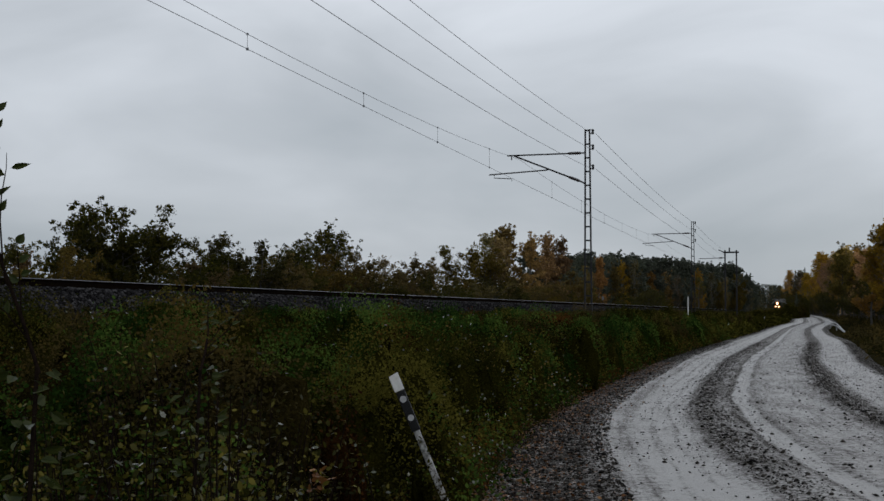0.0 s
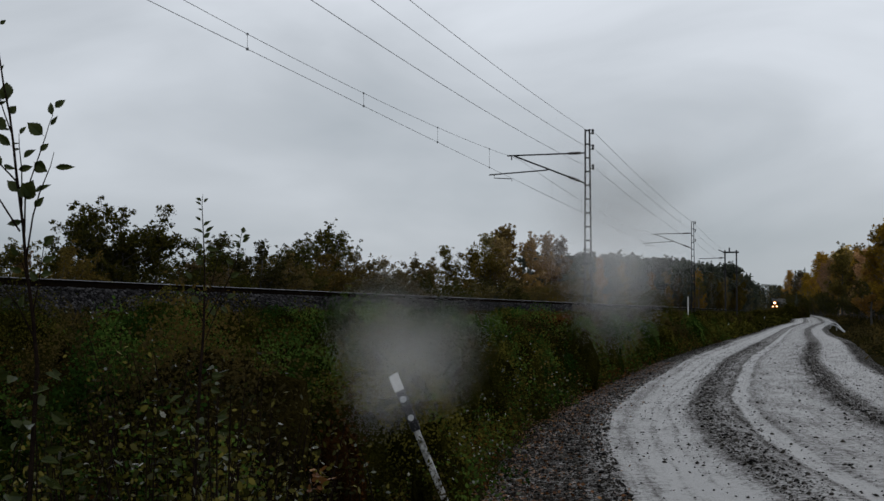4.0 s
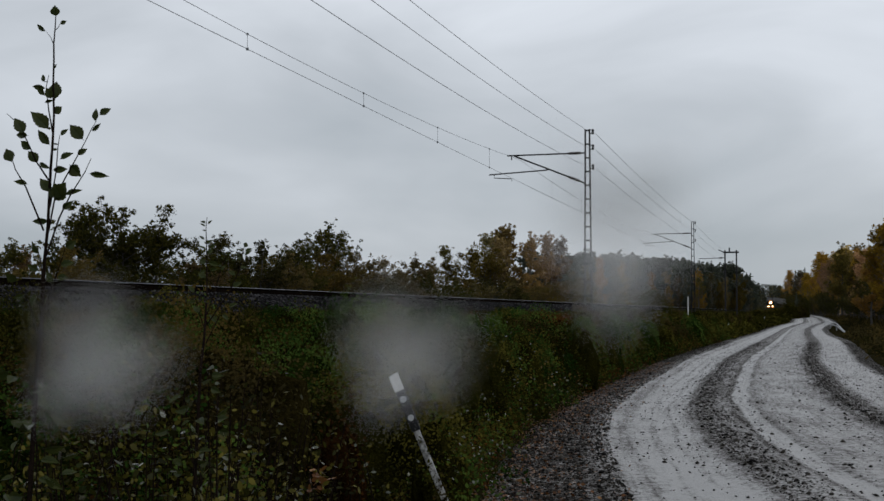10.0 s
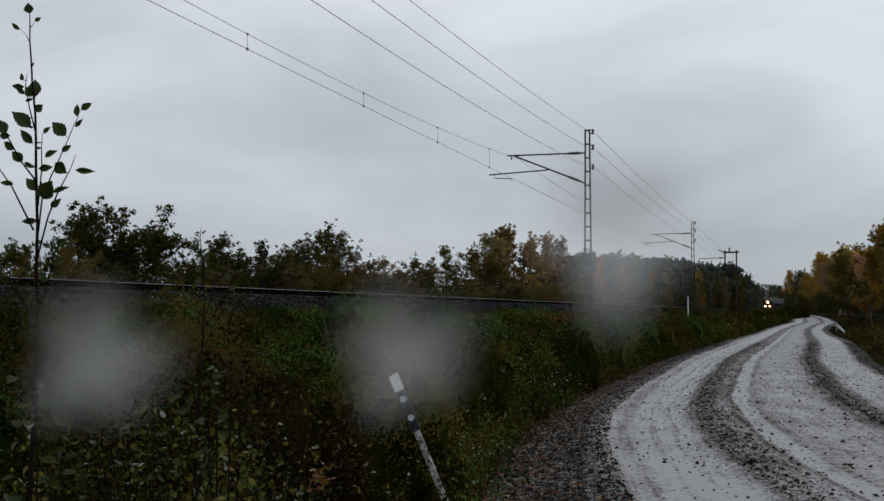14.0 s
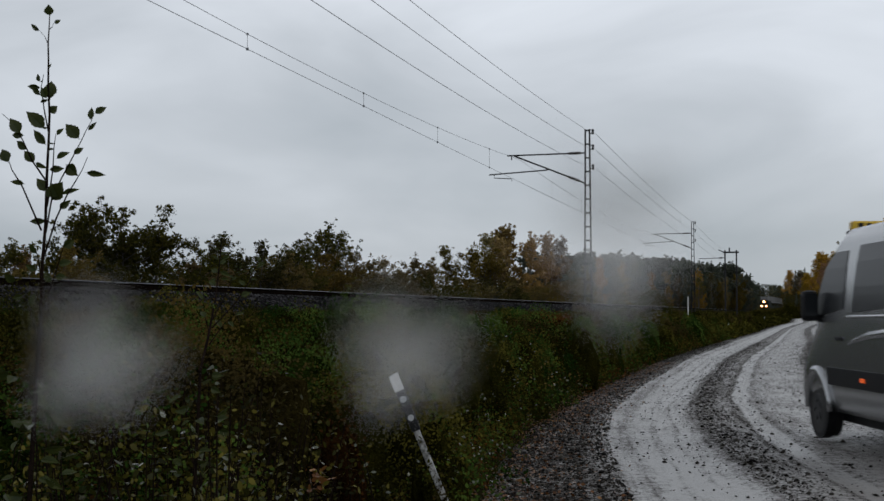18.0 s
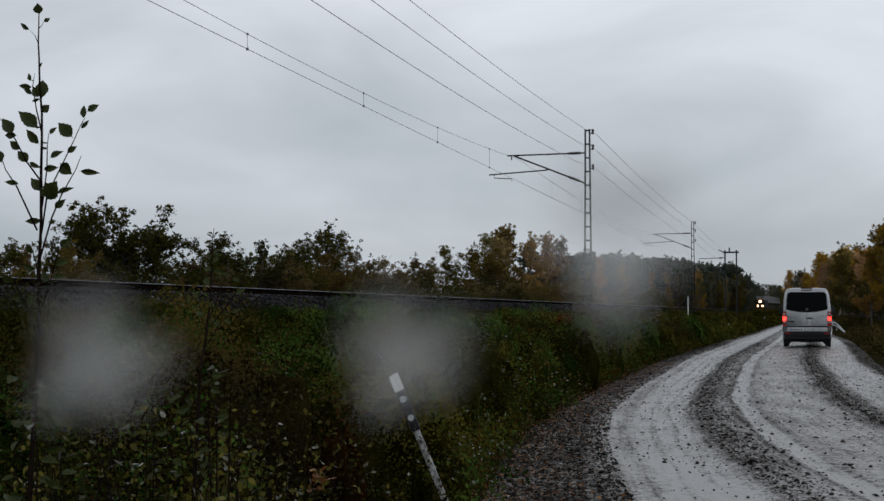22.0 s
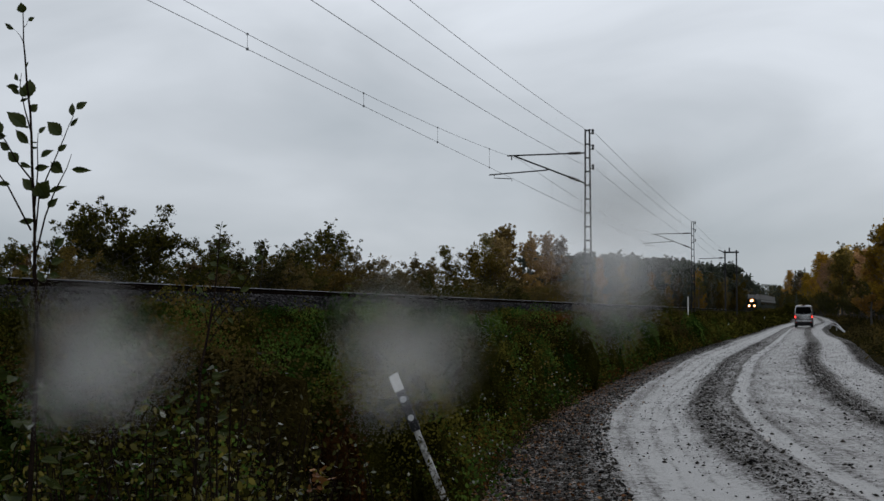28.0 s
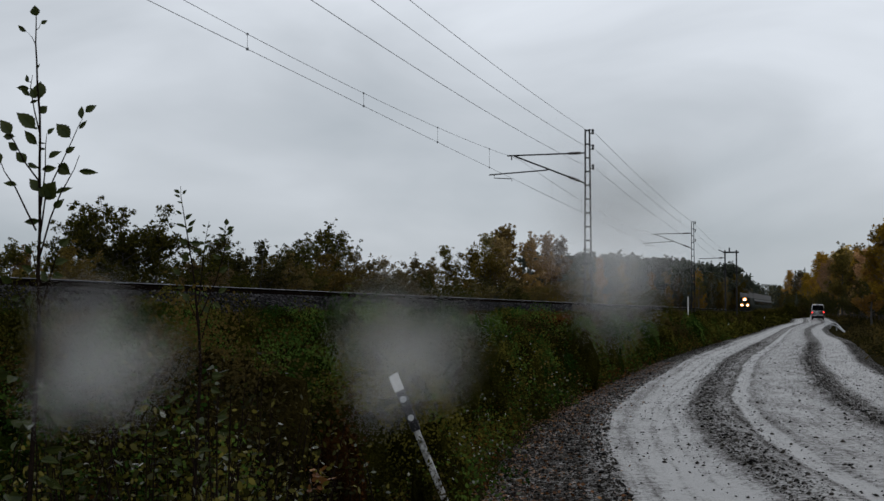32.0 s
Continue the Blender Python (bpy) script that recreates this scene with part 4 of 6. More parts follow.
def clumps(name, plants, s_fun, d_fun, radius, height, leaves, size, mat, label, seed, aspect=0.58, pick=None):
    """Leafy plants: each a loose dome of leaves, denser towards its top, so that gaps stay dark."""
    rng = np.random.default_rng(seed)
    out, sizes = [], []
    for _ in range(plants):
        for _ in range(12):
            s = s_fun(rng)
            d = d_fun(rng, s)
            if pick is None or pick(s, d):
                break
        k = rng.uniform(0.5, 1.0) + 0.7 * rng.random() ** 3
        e = d - float(bend(s))
        tall = height * k * min(1.0, max(0.15, (e - 2.5) / 2.8)) * min(1.35, 0.4 + 1.1 * max(0.0, hummock(s, d) + 0.25)) * (1.0 if s > 15 else 0.7)
        if s < 70 and hummock(s, d) < -0.22 and rng.random() < 0.75:
            continue
        r = radius * k
        g = ground_z(s, d)
        near = min(1.2, max(0.68, s / 26))
        m = int(leaves * k * k / near ** 1.4) + 4
        sizes.append(np.full(m, size * near))
        a, q = rng.uniform(0, 6.283, m), np.sqrt(rng.random(m))
        top = g + tall * (1 - 0.75 * q ** 2) * (1.04 - 0.75 * rng.random(m) ** 2)
        ss, dd = s + r * q * np.cos(a), d + r * q * np.sin(a)
        out.append(np.stack([AX + ss * UX + dd * NX, ss * UY + dd * NY, top], 1))
    v, f = leaf_quads(np.concatenate(out), np.concatenate(sizes), rng, flat=0.2, aspect=aspect, fine=True)
    tagged(part(name, np_mesh(name, v, f), mat), label, "weeds", kind="stuff")


def bushes(name, spots, leaves, size, mat, heart, label, seed):
    """Rounded low bushes: leaves on uneven dome shells over added cores, dark for the shade within. spots: (s, d,
    radius, height).
    """
    rng = np.random.default_rng(seed)
    out, sizes = [], []
    hv, hf = [], []
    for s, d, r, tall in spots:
        # added core for the dense inner leaves: an uneven dome, their shade in its colour
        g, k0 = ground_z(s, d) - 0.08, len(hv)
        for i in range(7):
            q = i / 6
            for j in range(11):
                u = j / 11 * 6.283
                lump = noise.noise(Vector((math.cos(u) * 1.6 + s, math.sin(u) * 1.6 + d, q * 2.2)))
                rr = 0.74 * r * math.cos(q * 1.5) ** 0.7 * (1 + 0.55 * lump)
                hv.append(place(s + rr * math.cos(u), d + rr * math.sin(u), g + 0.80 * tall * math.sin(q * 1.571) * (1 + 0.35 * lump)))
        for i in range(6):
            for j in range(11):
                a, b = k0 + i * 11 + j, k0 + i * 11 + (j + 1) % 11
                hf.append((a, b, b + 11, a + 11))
        near = min(1.2, max(0.68, s / 26))
        m = int(leaves * r * (0.4 + tall) / near ** 1.4)
        sizes.append(np.full(m, size * near))
        a, q = rng.uniform(0, 6.283, m), rng.random(m) ** 0.6
        lump = np.array([noise.noise(Vector((math.cos(u) * 1.3 + s, math.sin(u) * 1.3 + d, p * 1.5))) for u, p in zip(a, q)])
        top = ground_z(s, d) + tall * np.sqrt(np.clip(1.02 - q ** 2, 0, 1)) * (1 + 0.35 * lump) * rng.uniform(0.82, 1.06, m)
        rr = r * q * (1 + 0.4 * lump)
        ss, dd = s + rr * np.cos(a), d + rr * np.sin(a)
        out.append(np.stack([AX + ss * UX + dd * NX, ss * UY + dd * NY, top], 1))
    v, f = leaf_quads(np.concatenate(out), np.concatenate(sizes), rng, flat=0.15, aspect=0.6, fine=True)
    bush = tagged(part(name, np_mesh(name, v, f), mat), label, "bushes", kind="stuff")
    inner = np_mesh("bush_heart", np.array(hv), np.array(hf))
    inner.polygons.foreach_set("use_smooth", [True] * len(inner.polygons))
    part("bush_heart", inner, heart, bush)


def patch(s, d, q):
    return noise.noise(Vector((s * 0.16, d * 0.34, q)))


def build_meadows():
    near = lambda r: 11 + 72 * r.random() ** 1.6
    far = lambda r: 80 + 260 * r.random() ** 1.5

    def bank(r, s):
        return float(bend(s)) + r.uniform(2.9, max(3.4, float(road_left(s)) - float(bend(s)) - 0.3))

    def high(r, s):
        return float(bend(s)) + 2.75 + 1.6 * r.random() ** 1.5

    def strip(r, s):
        d = float(road_left(s)) - 0.1 - abs(r.normal(0, 1.3))
        return d if s > 13.2 else d - 0.9

    def right(r, s):
        return float(rut_left(s)) + ROAD_W + (2.6 if 105 < s < 180 else 0.5) + 14 * r.random() ** 1.5

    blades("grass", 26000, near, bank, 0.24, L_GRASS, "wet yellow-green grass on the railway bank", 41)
    blades("ballast_edge_grass", 9000, near, high, 0.22, L_DRY, "dry brown grass along the ballast edge", 40, 0.0)
    clumps("nettles", 120, near, bank, 0.75, 0.85, 75, 0.062, L_LUSH, "lush green nettles on the railway bank", 42, pick=lambda s, d: patch(s, d, 7) > 0.12)
    clumps("bank_weeds", 160, near, bank, 0.55, 0.70, 62, 0.055, L_WEED, "yellowing weeds in the ditch", 43, pick=lambda s, d: patch(s, d, 7) < 0.18)
    clumps("bank_brown_weeds", 90, near, bank, 0.5, 0.6, 60, 0.055, L_DRY, "brown dying weeds on the bank", 53, pick=lambda s, d: patch(s, d, 3) > 0.12)
    clumps("bank_red_weeds", 260, near, bank, 0.45, 0.55, 55, 0.05, L_RED, "reddish weeds on the bank", 54, pick=lambda s, d: patch(s, d, 12) > 0.22)
    clumps("bank_wet_leaves", 430, lambda r: 11 + 26 * r.random() ** 1.3, bank, 0.6, 1.05, 8, 0.055, L_WET, "wet shining leaves on the bank", 56)
    clumps("verge_weeds", 1900, lambda r: 8 + 90 * r.random() ** 1.7, strip, 0.38, 0.95, 62, 0.042, L_WEED, "leafy yellowing weeds along the road edge", 44)
    clumps("verge_red_weeds", 460, lambda r: 8 + 60 * r.random() ** 1.7, strip, 0.28, 0.5, 45, 0.045, L_RED, "reddish dying leaves along the road edge", 45)
    clumps("verge_green_weeds", 800, lambda r: 8 + 80 * r.random() ** 1.7, strip, 0.4, 0.85, 50, 0.055, L_LUSH, "green leafy weeds along the road edge", 55)
    clumps("verge_wet_leaves", 480, lambda r: 8 + 22 * r.random() ** 1.7, strip, 0.4, 1.1, 7, 0.048, L_WET, "wet shining leaves along the road edge", 57)
    rng = np.random.default_rng(77)
    kinds = {"lush": [], "weed": [], "brown": [], "red": []}
    for _ in range(1900):
        s = near(rng)
        d = bank(rng, s)
        e = d - float(bend(s))
        h = hummock(s, d)
        if h < 0.08 or e < 3.5:
            continue
        k = rng.uniform(0.6, 1.0) + 0.5 * rng.random() ** 3
        p = patch(s, d, 7)
        kind = "lush" if p > (-0.12 if 17 < s < 60 and 3.6 < e < 7.2 else 0.2) else ("brown" if patch(s, d, 3) > 0.15 else ("red" if patch(s, d, 12) > 0.3 else "weed"))
        kinds[kind].append((s, d, 0.5 * k, 1.15 * k * min(1.0, (e - 2.7) / 3.0)))
    for _ in range(150):
        s = 17 + 75 * rng.random() ** 1.2
        d = float(road_left(s)) - 0.75 - abs(rng.normal(0, 0.55))
        k = rng.uniform(0.6, 1.15)
        kinds["weed" if rng.random() < 0.6 else "brown"].append((s, d, 0.5 * k, 1.05 * k))
    for _ in range(85):
        s = 13.5 + 32 * rng.random() ** 1.3
        d = float(road_left(s)) - 0.45 - abs(rng.normal(0, 0.35))
        k = rng.uniform(0.55, 1.15)
        kinds["weed" if rng.random() < 0.75 else "lush"].append((s, d, 0.36 * k, 1.1 * k))
    for _ in range(60):
        s = 105 + 110 * rng.random()
        d = float(road_left(s)) - 2.1 - 2.2 * rng.random()
        k = rng.uniform(0.7, 1.2)
        kinds["weed"].append((s, d, 0.9 * k, 1.0 * k))
    for _ in range(130):
        s = 62 + 110 * rng.random()
        d = float(road_left(s)) - (0.8 if s < 95 else 2.2) - 3.0 * rng.random() ** 1.3
        k = rng.uniform(0.7, 1.2)
        kinds["weed" if rng.random() < 0.6 else "brown"].append((s, d, 0.7 * k, (0.6 + 0.006 * s) * k))
    # low growth beside the track at its far end
    for _ in range(44):
        y = rng.uniform(235, 300)
        x = y * rng.uniform(0.232, 0.27)
        s, d = (x - AX) * UX + y * UY, (x - AX) * NX + y * NY
        kinds["brown" if rng.random() < 0.5 else "weed"].append((s, d, rng.uniform(1.0, 1.7), max(0.5, 1.46 + y * (0.0062 if x < 0.252 * y else 0.0098) * rng.uniform(0.8, 1.05) - ground_z(s, d))))
    # single plants: round the leaning post, a red one further up
    for x, y, top, r, kind in ((-0.17, 9.2, 0.60, 0.06, "weed"), (-0.10, 9.15, 0.50, 0.06, "weed"), (-0.03, 9.2, 0.36, 0.10, "brown"), (0.05, 9.2, 0.28, 0.12, "weed"), (-0.81, 10.0, 0.84, 0.22, "red"), (-0.70, 10.2, 0.80, 0.16, "red")):
        s, d = (x - AX) * UX + y * UY, (x - AX) * NX + y * NY
        kinds[kind].append((s, d, r, max(0.25, top - ground_z(s, d))))
    clumps("verge_yellow_leaves", 46, lambda r: 17 + 16 * r.random(), strip, 0.28, 1.15, 16, 0.045, L_ORANGE, "yellow and orange leaves of verge plants", 58)
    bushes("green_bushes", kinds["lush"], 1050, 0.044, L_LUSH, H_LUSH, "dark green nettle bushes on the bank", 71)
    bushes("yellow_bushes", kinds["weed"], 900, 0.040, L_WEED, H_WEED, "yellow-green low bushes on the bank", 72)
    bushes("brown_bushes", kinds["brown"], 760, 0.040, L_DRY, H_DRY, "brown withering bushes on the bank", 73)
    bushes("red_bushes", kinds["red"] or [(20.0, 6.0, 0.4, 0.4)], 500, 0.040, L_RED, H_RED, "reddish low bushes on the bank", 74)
    blades("far_grass", 22000, far, bank, 0.6, L_GRASS, "tall autumn grass along the far bank", 46, 0.15)
    clumps("far_bank_bushes", 1000, far, bank, 0.9, 0.9, 40, 0.2, L_WEED, "low bushes on the far bank", 47)
    blades("right_verge_grass", 26000, lambda r: 28 + 260 * r.random() ** 1.4, right, 0.55, L_GRASS, "brown-green grass of the far verge", 48, 0.12)
    clumps("right_verge_weeds", 900, lambda r: 28 + 260 * r.random() ** 1.4, right, 0.7, 0.7, 50, 0.13, L_DRY, "brown weeds of the far verge", 49)
    blades("back_field_grass", 14000, lambda r: 20 + 160 * r.random(), lambda r, s: -3 - 9 * r.random(), 0.6, L_GRASS, "rough grass behind the railway", 50, 0.2)
    # tall weeds close to the eye
    rng = np.random.default_rng(51)
    stems, lv = Geo(), []
    for _ in range(620):
        y = 4.6 + 8.5 * rng.random()
        x = y * (rng.uniform(-0.35, 0.035 - 0.0) - 0.0) - 0.2
        s, d = (x - AX) * UX + y * UY, (x - AX) * NX + y * NY
        if d > float(road_left(s)) - 0.5 or (x / y > -0.085 and y < 9.6):
            continue
        z0 = ground_z(s, d) - 0.05
        hgt = rng.uniform(0.6, 1.35) * (0.75 if y > 9 else 1.0) * (1.0 if x < -0.8 else 0.8)
        lean = rng.normal(0, 0.12, 2)
        path = [np.array([x + lean[0] * q * q, y + lean[1] * q * q, z0 + hgt * q]) for q in np.linspace(0, 1, 4)]
        stems.tube(path, [0.006, 0.005, 0.004, 0.002], 4, caps=False)
        for _ in range(26):
            q = rng.uniform(0.25, 1.0)
            p = path[0] + (path[3] - path[0]) * q
            lv.append(p + rng.normal(0, 0.07, 3))
    rust = np.array([-0.68, 7.5, 0.56]) + soft_ball(rng, 22) * np.array([0.10, 0.05, 0.09])
    v, f = leaf_quads(rust, 0.05, rng, flat=0.2, aspect=0.65, fine=True)
    tagged(part("orange_leaf_cluster", np_mesh("orange_leaf_cluster", v, f), L_FALLEN), "cluster of orange autumn leaves on a weed", "weeds", kind="stuff")
    wet = np.array(lv[::13]) + np.array([0, 0, 0.03])
    v, f = leaf_quads(wet, 0.038, rng, flat=0.45, aspect=0.6, fine=True)
    tagged(part("shining_weed_leaves", np_mesh("shining_weed_leaves", v, f), L_WET), "wet shining weed leaves beside the road", "weeds", kind="stuff")
    v, f = leaf_quads(np.array(lv), 0.036, rng, flat=0.2, aspect=0.6, fine=True)
    tagged(part("weed_stalks", stems, M_TWIG), "dark thin weed stalks beside the road", "weeds", kind="stuff")
    tagged(part("weed_leaves", np_mesh("weed_leaves", v, f), L_NEARWEED), "wet dark green and yellow weed leaves beside the road", "weeds", kind="stuff")


# ---------------------------------------------------------------- saplings by the camera
def leaf_mesh(name, seed):
    """One ovate leaf of unit length and width with a saw-toothed rim, a folded midrib, a bent tip and a short stalk, along +x."""
    rng = np.random.default_rng(seed)
    vs, fs = [], []
    curl, n = rng.uniform(-0.16, 0.10), 13
    for i in range(n):
        q = i / (n - 1)
        w = (math.sin(math.pi * q ** 0.75) ** 1.1 if 0 < i < n - 1 else 0.02) * (1.0 if i % 2 else 0.88) * rng.uniform(0.95, 1.05)
        x, z = 0.1 + 0.9 * q, curl * q * q
        vs += [(x - 0.02, -w * 0.5, z + w * 0.12), (x, 0, z), (x - 0.02, w * 0.5, z + w * 0.12)]
    for i in range(n - 1):
        k = i * 3
        fs += [(k, k + 3, k + 4, k + 1), (k + 1, k + 4, k + 5, k + 2)]
    me = Geo().add(vs, fs).tube([(0, 0, 0), (0.12, 0, 0)], 0.02, 4).mesh(name)
    me.materials.append(L_SAP)
    return me


LEAVES = [leaf_mesh("leaf", q) for q in range(6)]
SAP_RNG = np.random.default_rng(61)


def hang_leaf(owner, base, way, length, width, tilt):
    """A leaf on its shoot: way is its direction, its blade turned to the road with some tilt."""
    x = Vector(way).normalized()
    y = Vector((0, -1, 0)).cross(x).normalized()
    side = Matrix.Rotation(tilt, 3, x) @ y
    m = Matrix((x * length, side * width, x.cross(side) * length)).transposed().to_4x4()
    part("leaf", LEAVES[SAP_RNG.integers(0, len(LEAVES))], L_SAP, owner, at=Matrix.Translation(base) @ m)


def shoot(owner, line, depth, thick, leaves):
    """A shoot through points (x, z) that drifts in depth towards its tip, and its leaves: foot, tip and breadth."""
    n = len(line)
    zs, ys = [q[1] for q in line], [depth * i / (n - 1) + 0.006 * math.sin(2.1 * i) for i in range(n)]
    part("twig", Geo().tube([(x, y, z) for (x, z), y in zip(line, ys)], [thick * (1 - 0.7 * i / (n - 1)) for i in range(n)], 6), M_TWIG, owner)
    for x0, z0, x1, z1, w in leaves:
        way = Vector((x1 - x0, SAP_RNG.uniform(-0.35, 0.35) * math.hypot(x1 - x0, z1 - z0), z1 - z0))
        hang_leaf(owner, (x0, float(np.interp(z0, zs, ys)), z0), way, way.length, way.length * w * 1.15, SAP_RNG.uniform(-0.45, 0.45))


def sapling(name, at, pivot, foot, label):
    """A rooted lower stem with its leaves, and the empty swaying top that pivots over it, to be filled with shoots."""
    t = tagged(new(name), label, "sapling", "saplings by the road")
    t.matrix_basis = Matrix.Translation(at)
    low = part("lower_stem", Geo().tube([(foot - 0.05, 0, -0.05), (foot - 0.03, 0, pivot * 0.5), (foot, 0, pivot)], [0.011, 0.009, 0.0066], 7), M_TWIG, t)
    for _ in range(64):
        z, a, r = SAP_RNG.uniform(0.25, 1.0) * pivot, SAP_RNG.uniform(0, 6.28), SAP_RNG.uniform(0.0, 0.13)
        way = Vector((math.cos(a), math.sin(a), SAP_RNG.uniform(-0.6, 0.6)))
        ln = SAP_RNG.uniform(0.045, 0.078)
        hang_leaf(low, (foot - 0.02 + r * math.cos(a), r * math.sin(a), z), way, ln, ln * SAP_RNG.uniform(0.4, 0.65), SAP_RNG.uniform(-1.3, 1.3))
    top = part("upper_stem", Geo().tube([(foot, 0, -0.02), (foot + 0.004, 0, 0.15), (foot + 0.0, 0, 0.32)], [0.0064, 0.0058, 0.005], 7), M_TWIG, t)
    top.matrix_basis = Matrix.Translation((0, 0, pivot))
    return top


def ground_at(x, y):
    return ground_z((x - AX) * UX + y * UY, (x - AX) * NX + y * NY)


def build_saplings():
    x, y = -1.205, 4.0
    g = ground_at(x, y)
    alder = sapling("alder_sapling", (x, y, g), 1.31 - g, 0.007, "slender green alder sapling swaying beside the road")
    shoot(alder, ((0.007, 0.305), (0.009, 0.422), (0.009, 0.589), (0.008, 0.673), (0.005, 0.756), (0.0, 0.840), (-0.005, 0.924), (-0.010, 0.974), (-0.006, 1.016), (-0.008, 1.058)), 0.0, 0.005, ((-0.007, 1.054, -0.011, 1.088, 0.8), (-0.004, 0.803, -0.019, 0.837, 0.6), (0.006, 0.800, 0.001, 0.864, 0.6), (0.005, 0.760, 0.029, 0.783, 0.8), (0.003, 0.715, -0.018, 0.716, 0.3), (0.002, 0.663, -0.041, 0.710, 0.4), (0.006, 0.653, 0.027, 0.653, 0.35), (0.014, 0.438, -0.046, 0.435, 0.3), (0.012, 0.522, -0.023, 0.564, 0.55), (-0.001, 0.894, 0.005, 0.912, 0.3)))
    shoot(alder, ((-0.006, 1.014), (-0.001, 1.024), (0.004, 1.034)), 0.01, 0.0014, ((0.004, 1.033, 0.024, 1.046, 0.5),))
    shoot(alder, ((-0.010, 0.972), (-0.019, 0.991), (-0.029, 1.004)), -0.01, 0.0014, ((-0.029, 1.004, -0.063, 1.028, 0.32),))
    shoot(alder, ((-0.001, 0.408), (-0.069, 0.539), (-0.103, 0.589), (-0.121, 0.626)), 0.03, 0.003, ((-0.061, 0.546, -0.106, 0.552, 0.38), (-0.116, 0.609, -0.142, 0.653, 0.6)))
    shoot(alder, ((0.004, 0.559), (-0.037, 0.614), (-0.063, 0.673), (-0.098, 0.726), (-0.127, 0.750)), -0.03, 0.003, ((-0.030, 0.608, -0.066, 0.646, 0.55), (-0.029, 0.611, 0.010, 0.592, 0.35), (-0.051, 0.646, -0.087, 0.674, 0.5), (-0.059, 0.688, -0.104, 0.690, 0.45), (-0.072, 0.691, -0.102, 0.740, 0.6)))
    shoot(alder, ((0.006, 0.703), (-0.014, 0.773), (-0.025, 0.840), (-0.023, 0.880)), 0.02, 0.0026, ((-0.004, 0.711, -0.062, 0.765, 0.5), (-0.025, 0.813, -0.056, 0.842, 0.35), (-0.025, 0.837, -0.071, 0.844, 0.35), (-0.031, 0.855, -0.041, 0.882, 0.5), (-0.028, 0.793, -0.003, 0.805, 0.35), (-0.022, 0.857, -0.031, 0.859, 0.4)))
    shoot(alder, ((0.013, 0.480), (0.027, 0.589), (0.034, 0.656), (0.040, 0.693)), -0.04, 0.0026, ((0.042, 0.688, 0.061, 0.713, 0.55), (0.039, 0.664, 0.010, 0.666, 0.15), (0.038, 0.621, 0.078, 0.644, 0.45), (0.014, 0.589, 0.059, 0.596, 0.42), (0.046, 0.505, 0.025, 0.552, 0.7)))
    shoot(alder, ((0.013, 0.402), (0.022, 0.505), (0.048, 0.564), (0.072, 0.623), (0.095, 0.681), (0.114, 0.723), (0.124, 0.750)), 0.04, 0.0028, ((0.092, 0.688, 0.044, 0.736, 0.55), (0.076, 0.641, 0.106, 0.663, 0.5), (0.057, 0.611, 0.096, 0.576, 0.7), (0.115, 0.715, 0.144, 0.743, 0.3), (0.122, 0.746, 0.118, 0.792, 0.4), (0.130, 0.768, 0.165, 0.793, 0.5), (0.022, 0.497, 0.058, 0.556, 0.75)))
    shoot(alder, ((0.011, 0.330), (0.042, 0.447), (0.074, 0.514), (0.098, 0.559), (0.114, 0.589), (0.133, 0.628)), -0.02, 0.003, ((0.123, 0.584, 0.185, 0.579, 0.28), (0.056, 0.515, 0.109, 0.536, 0.3), (0.050, 0.474, 0.086, 0.499, 0.45), (0.032, 0.505, 0.005, 0.536, 0.5)))
    shoot(alder, ((0.008, 0.221), (-0.010, 0.305), (-0.028, 0.355)), 0.05, 0.0026, ((-0.013, 0.288, -0.050, 0.305, 0.45), (-0.023, 0.338, -0.042, 0.372, 0.5)))
    shoot(alder, ((0.010, 0.154), (0.046, 0.254), (0.082, 0.355)), -0.05, 0.003, ((0.082, 0.355, 0.115, 0.380, 0.6), (0.064, 0.305, 0.107, 0.318, 0.5), (0.046, 0.254, 0.014, 0.288, 0.5), (0.054, 0.271, 0.094, 0.268, 0.5)))
    shoot(alder, ((0.008, 0.087), (-0.036, 0.187), (-0.079, 0.254)), 0.04, 0.003, ((-0.079, 0.254, -0.113, 0.278, 0.6), (-0.053, 0.213, -0.088, 0.204, 0.5), (-0.031, 0.179, -0.015, 0.221, 0.5)))
    x, y = -0.98, 5.6
    g = ground_at(x, y)
    willow = sapling("willow_sapling", (x, y, g), 1.25 - g, -0.020, "short leafy willow sapling swaying beside the road")
    shoot(willow, ((-0.020, 0.356), (-0.028, 0.450), (-0.036, 0.567), (-0.046, 0.661), (-0.053, 0.731), (-0.050, 0.776)), 0.0, 0.0038, ((-0.054, 0.745, -0.085, 0.771, 0.35), (-0.046, 0.740, -0.024, 0.759, 0.45), (-0.055, 0.729, -0.082, 0.743, 0.35), (-0.050, 0.703, -0.071, 0.715, 0.35), (-0.051, 0.654, -0.079, 0.675, 0.3), (-0.041, 0.628, -0.009, 0.656, 0.45), (-0.037, 0.595, -0.085, 0.619, 0.25), (-0.033, 0.600, 0.006, 0.628, 0.3), (-0.036, 0.572, -0.009, 0.600, 0.5), (-0.035, 0.525, -0.071, 0.553, 0.5), (-0.031, 0.532, 0.024, 0.522, 0.36), (-0.034, 0.490, -0.071, 0.483, 0.4), (-0.033, 0.455, -0.069, 0.480, 0.6), (-0.022, 0.490, 0.019, 0.506, 0.3)))
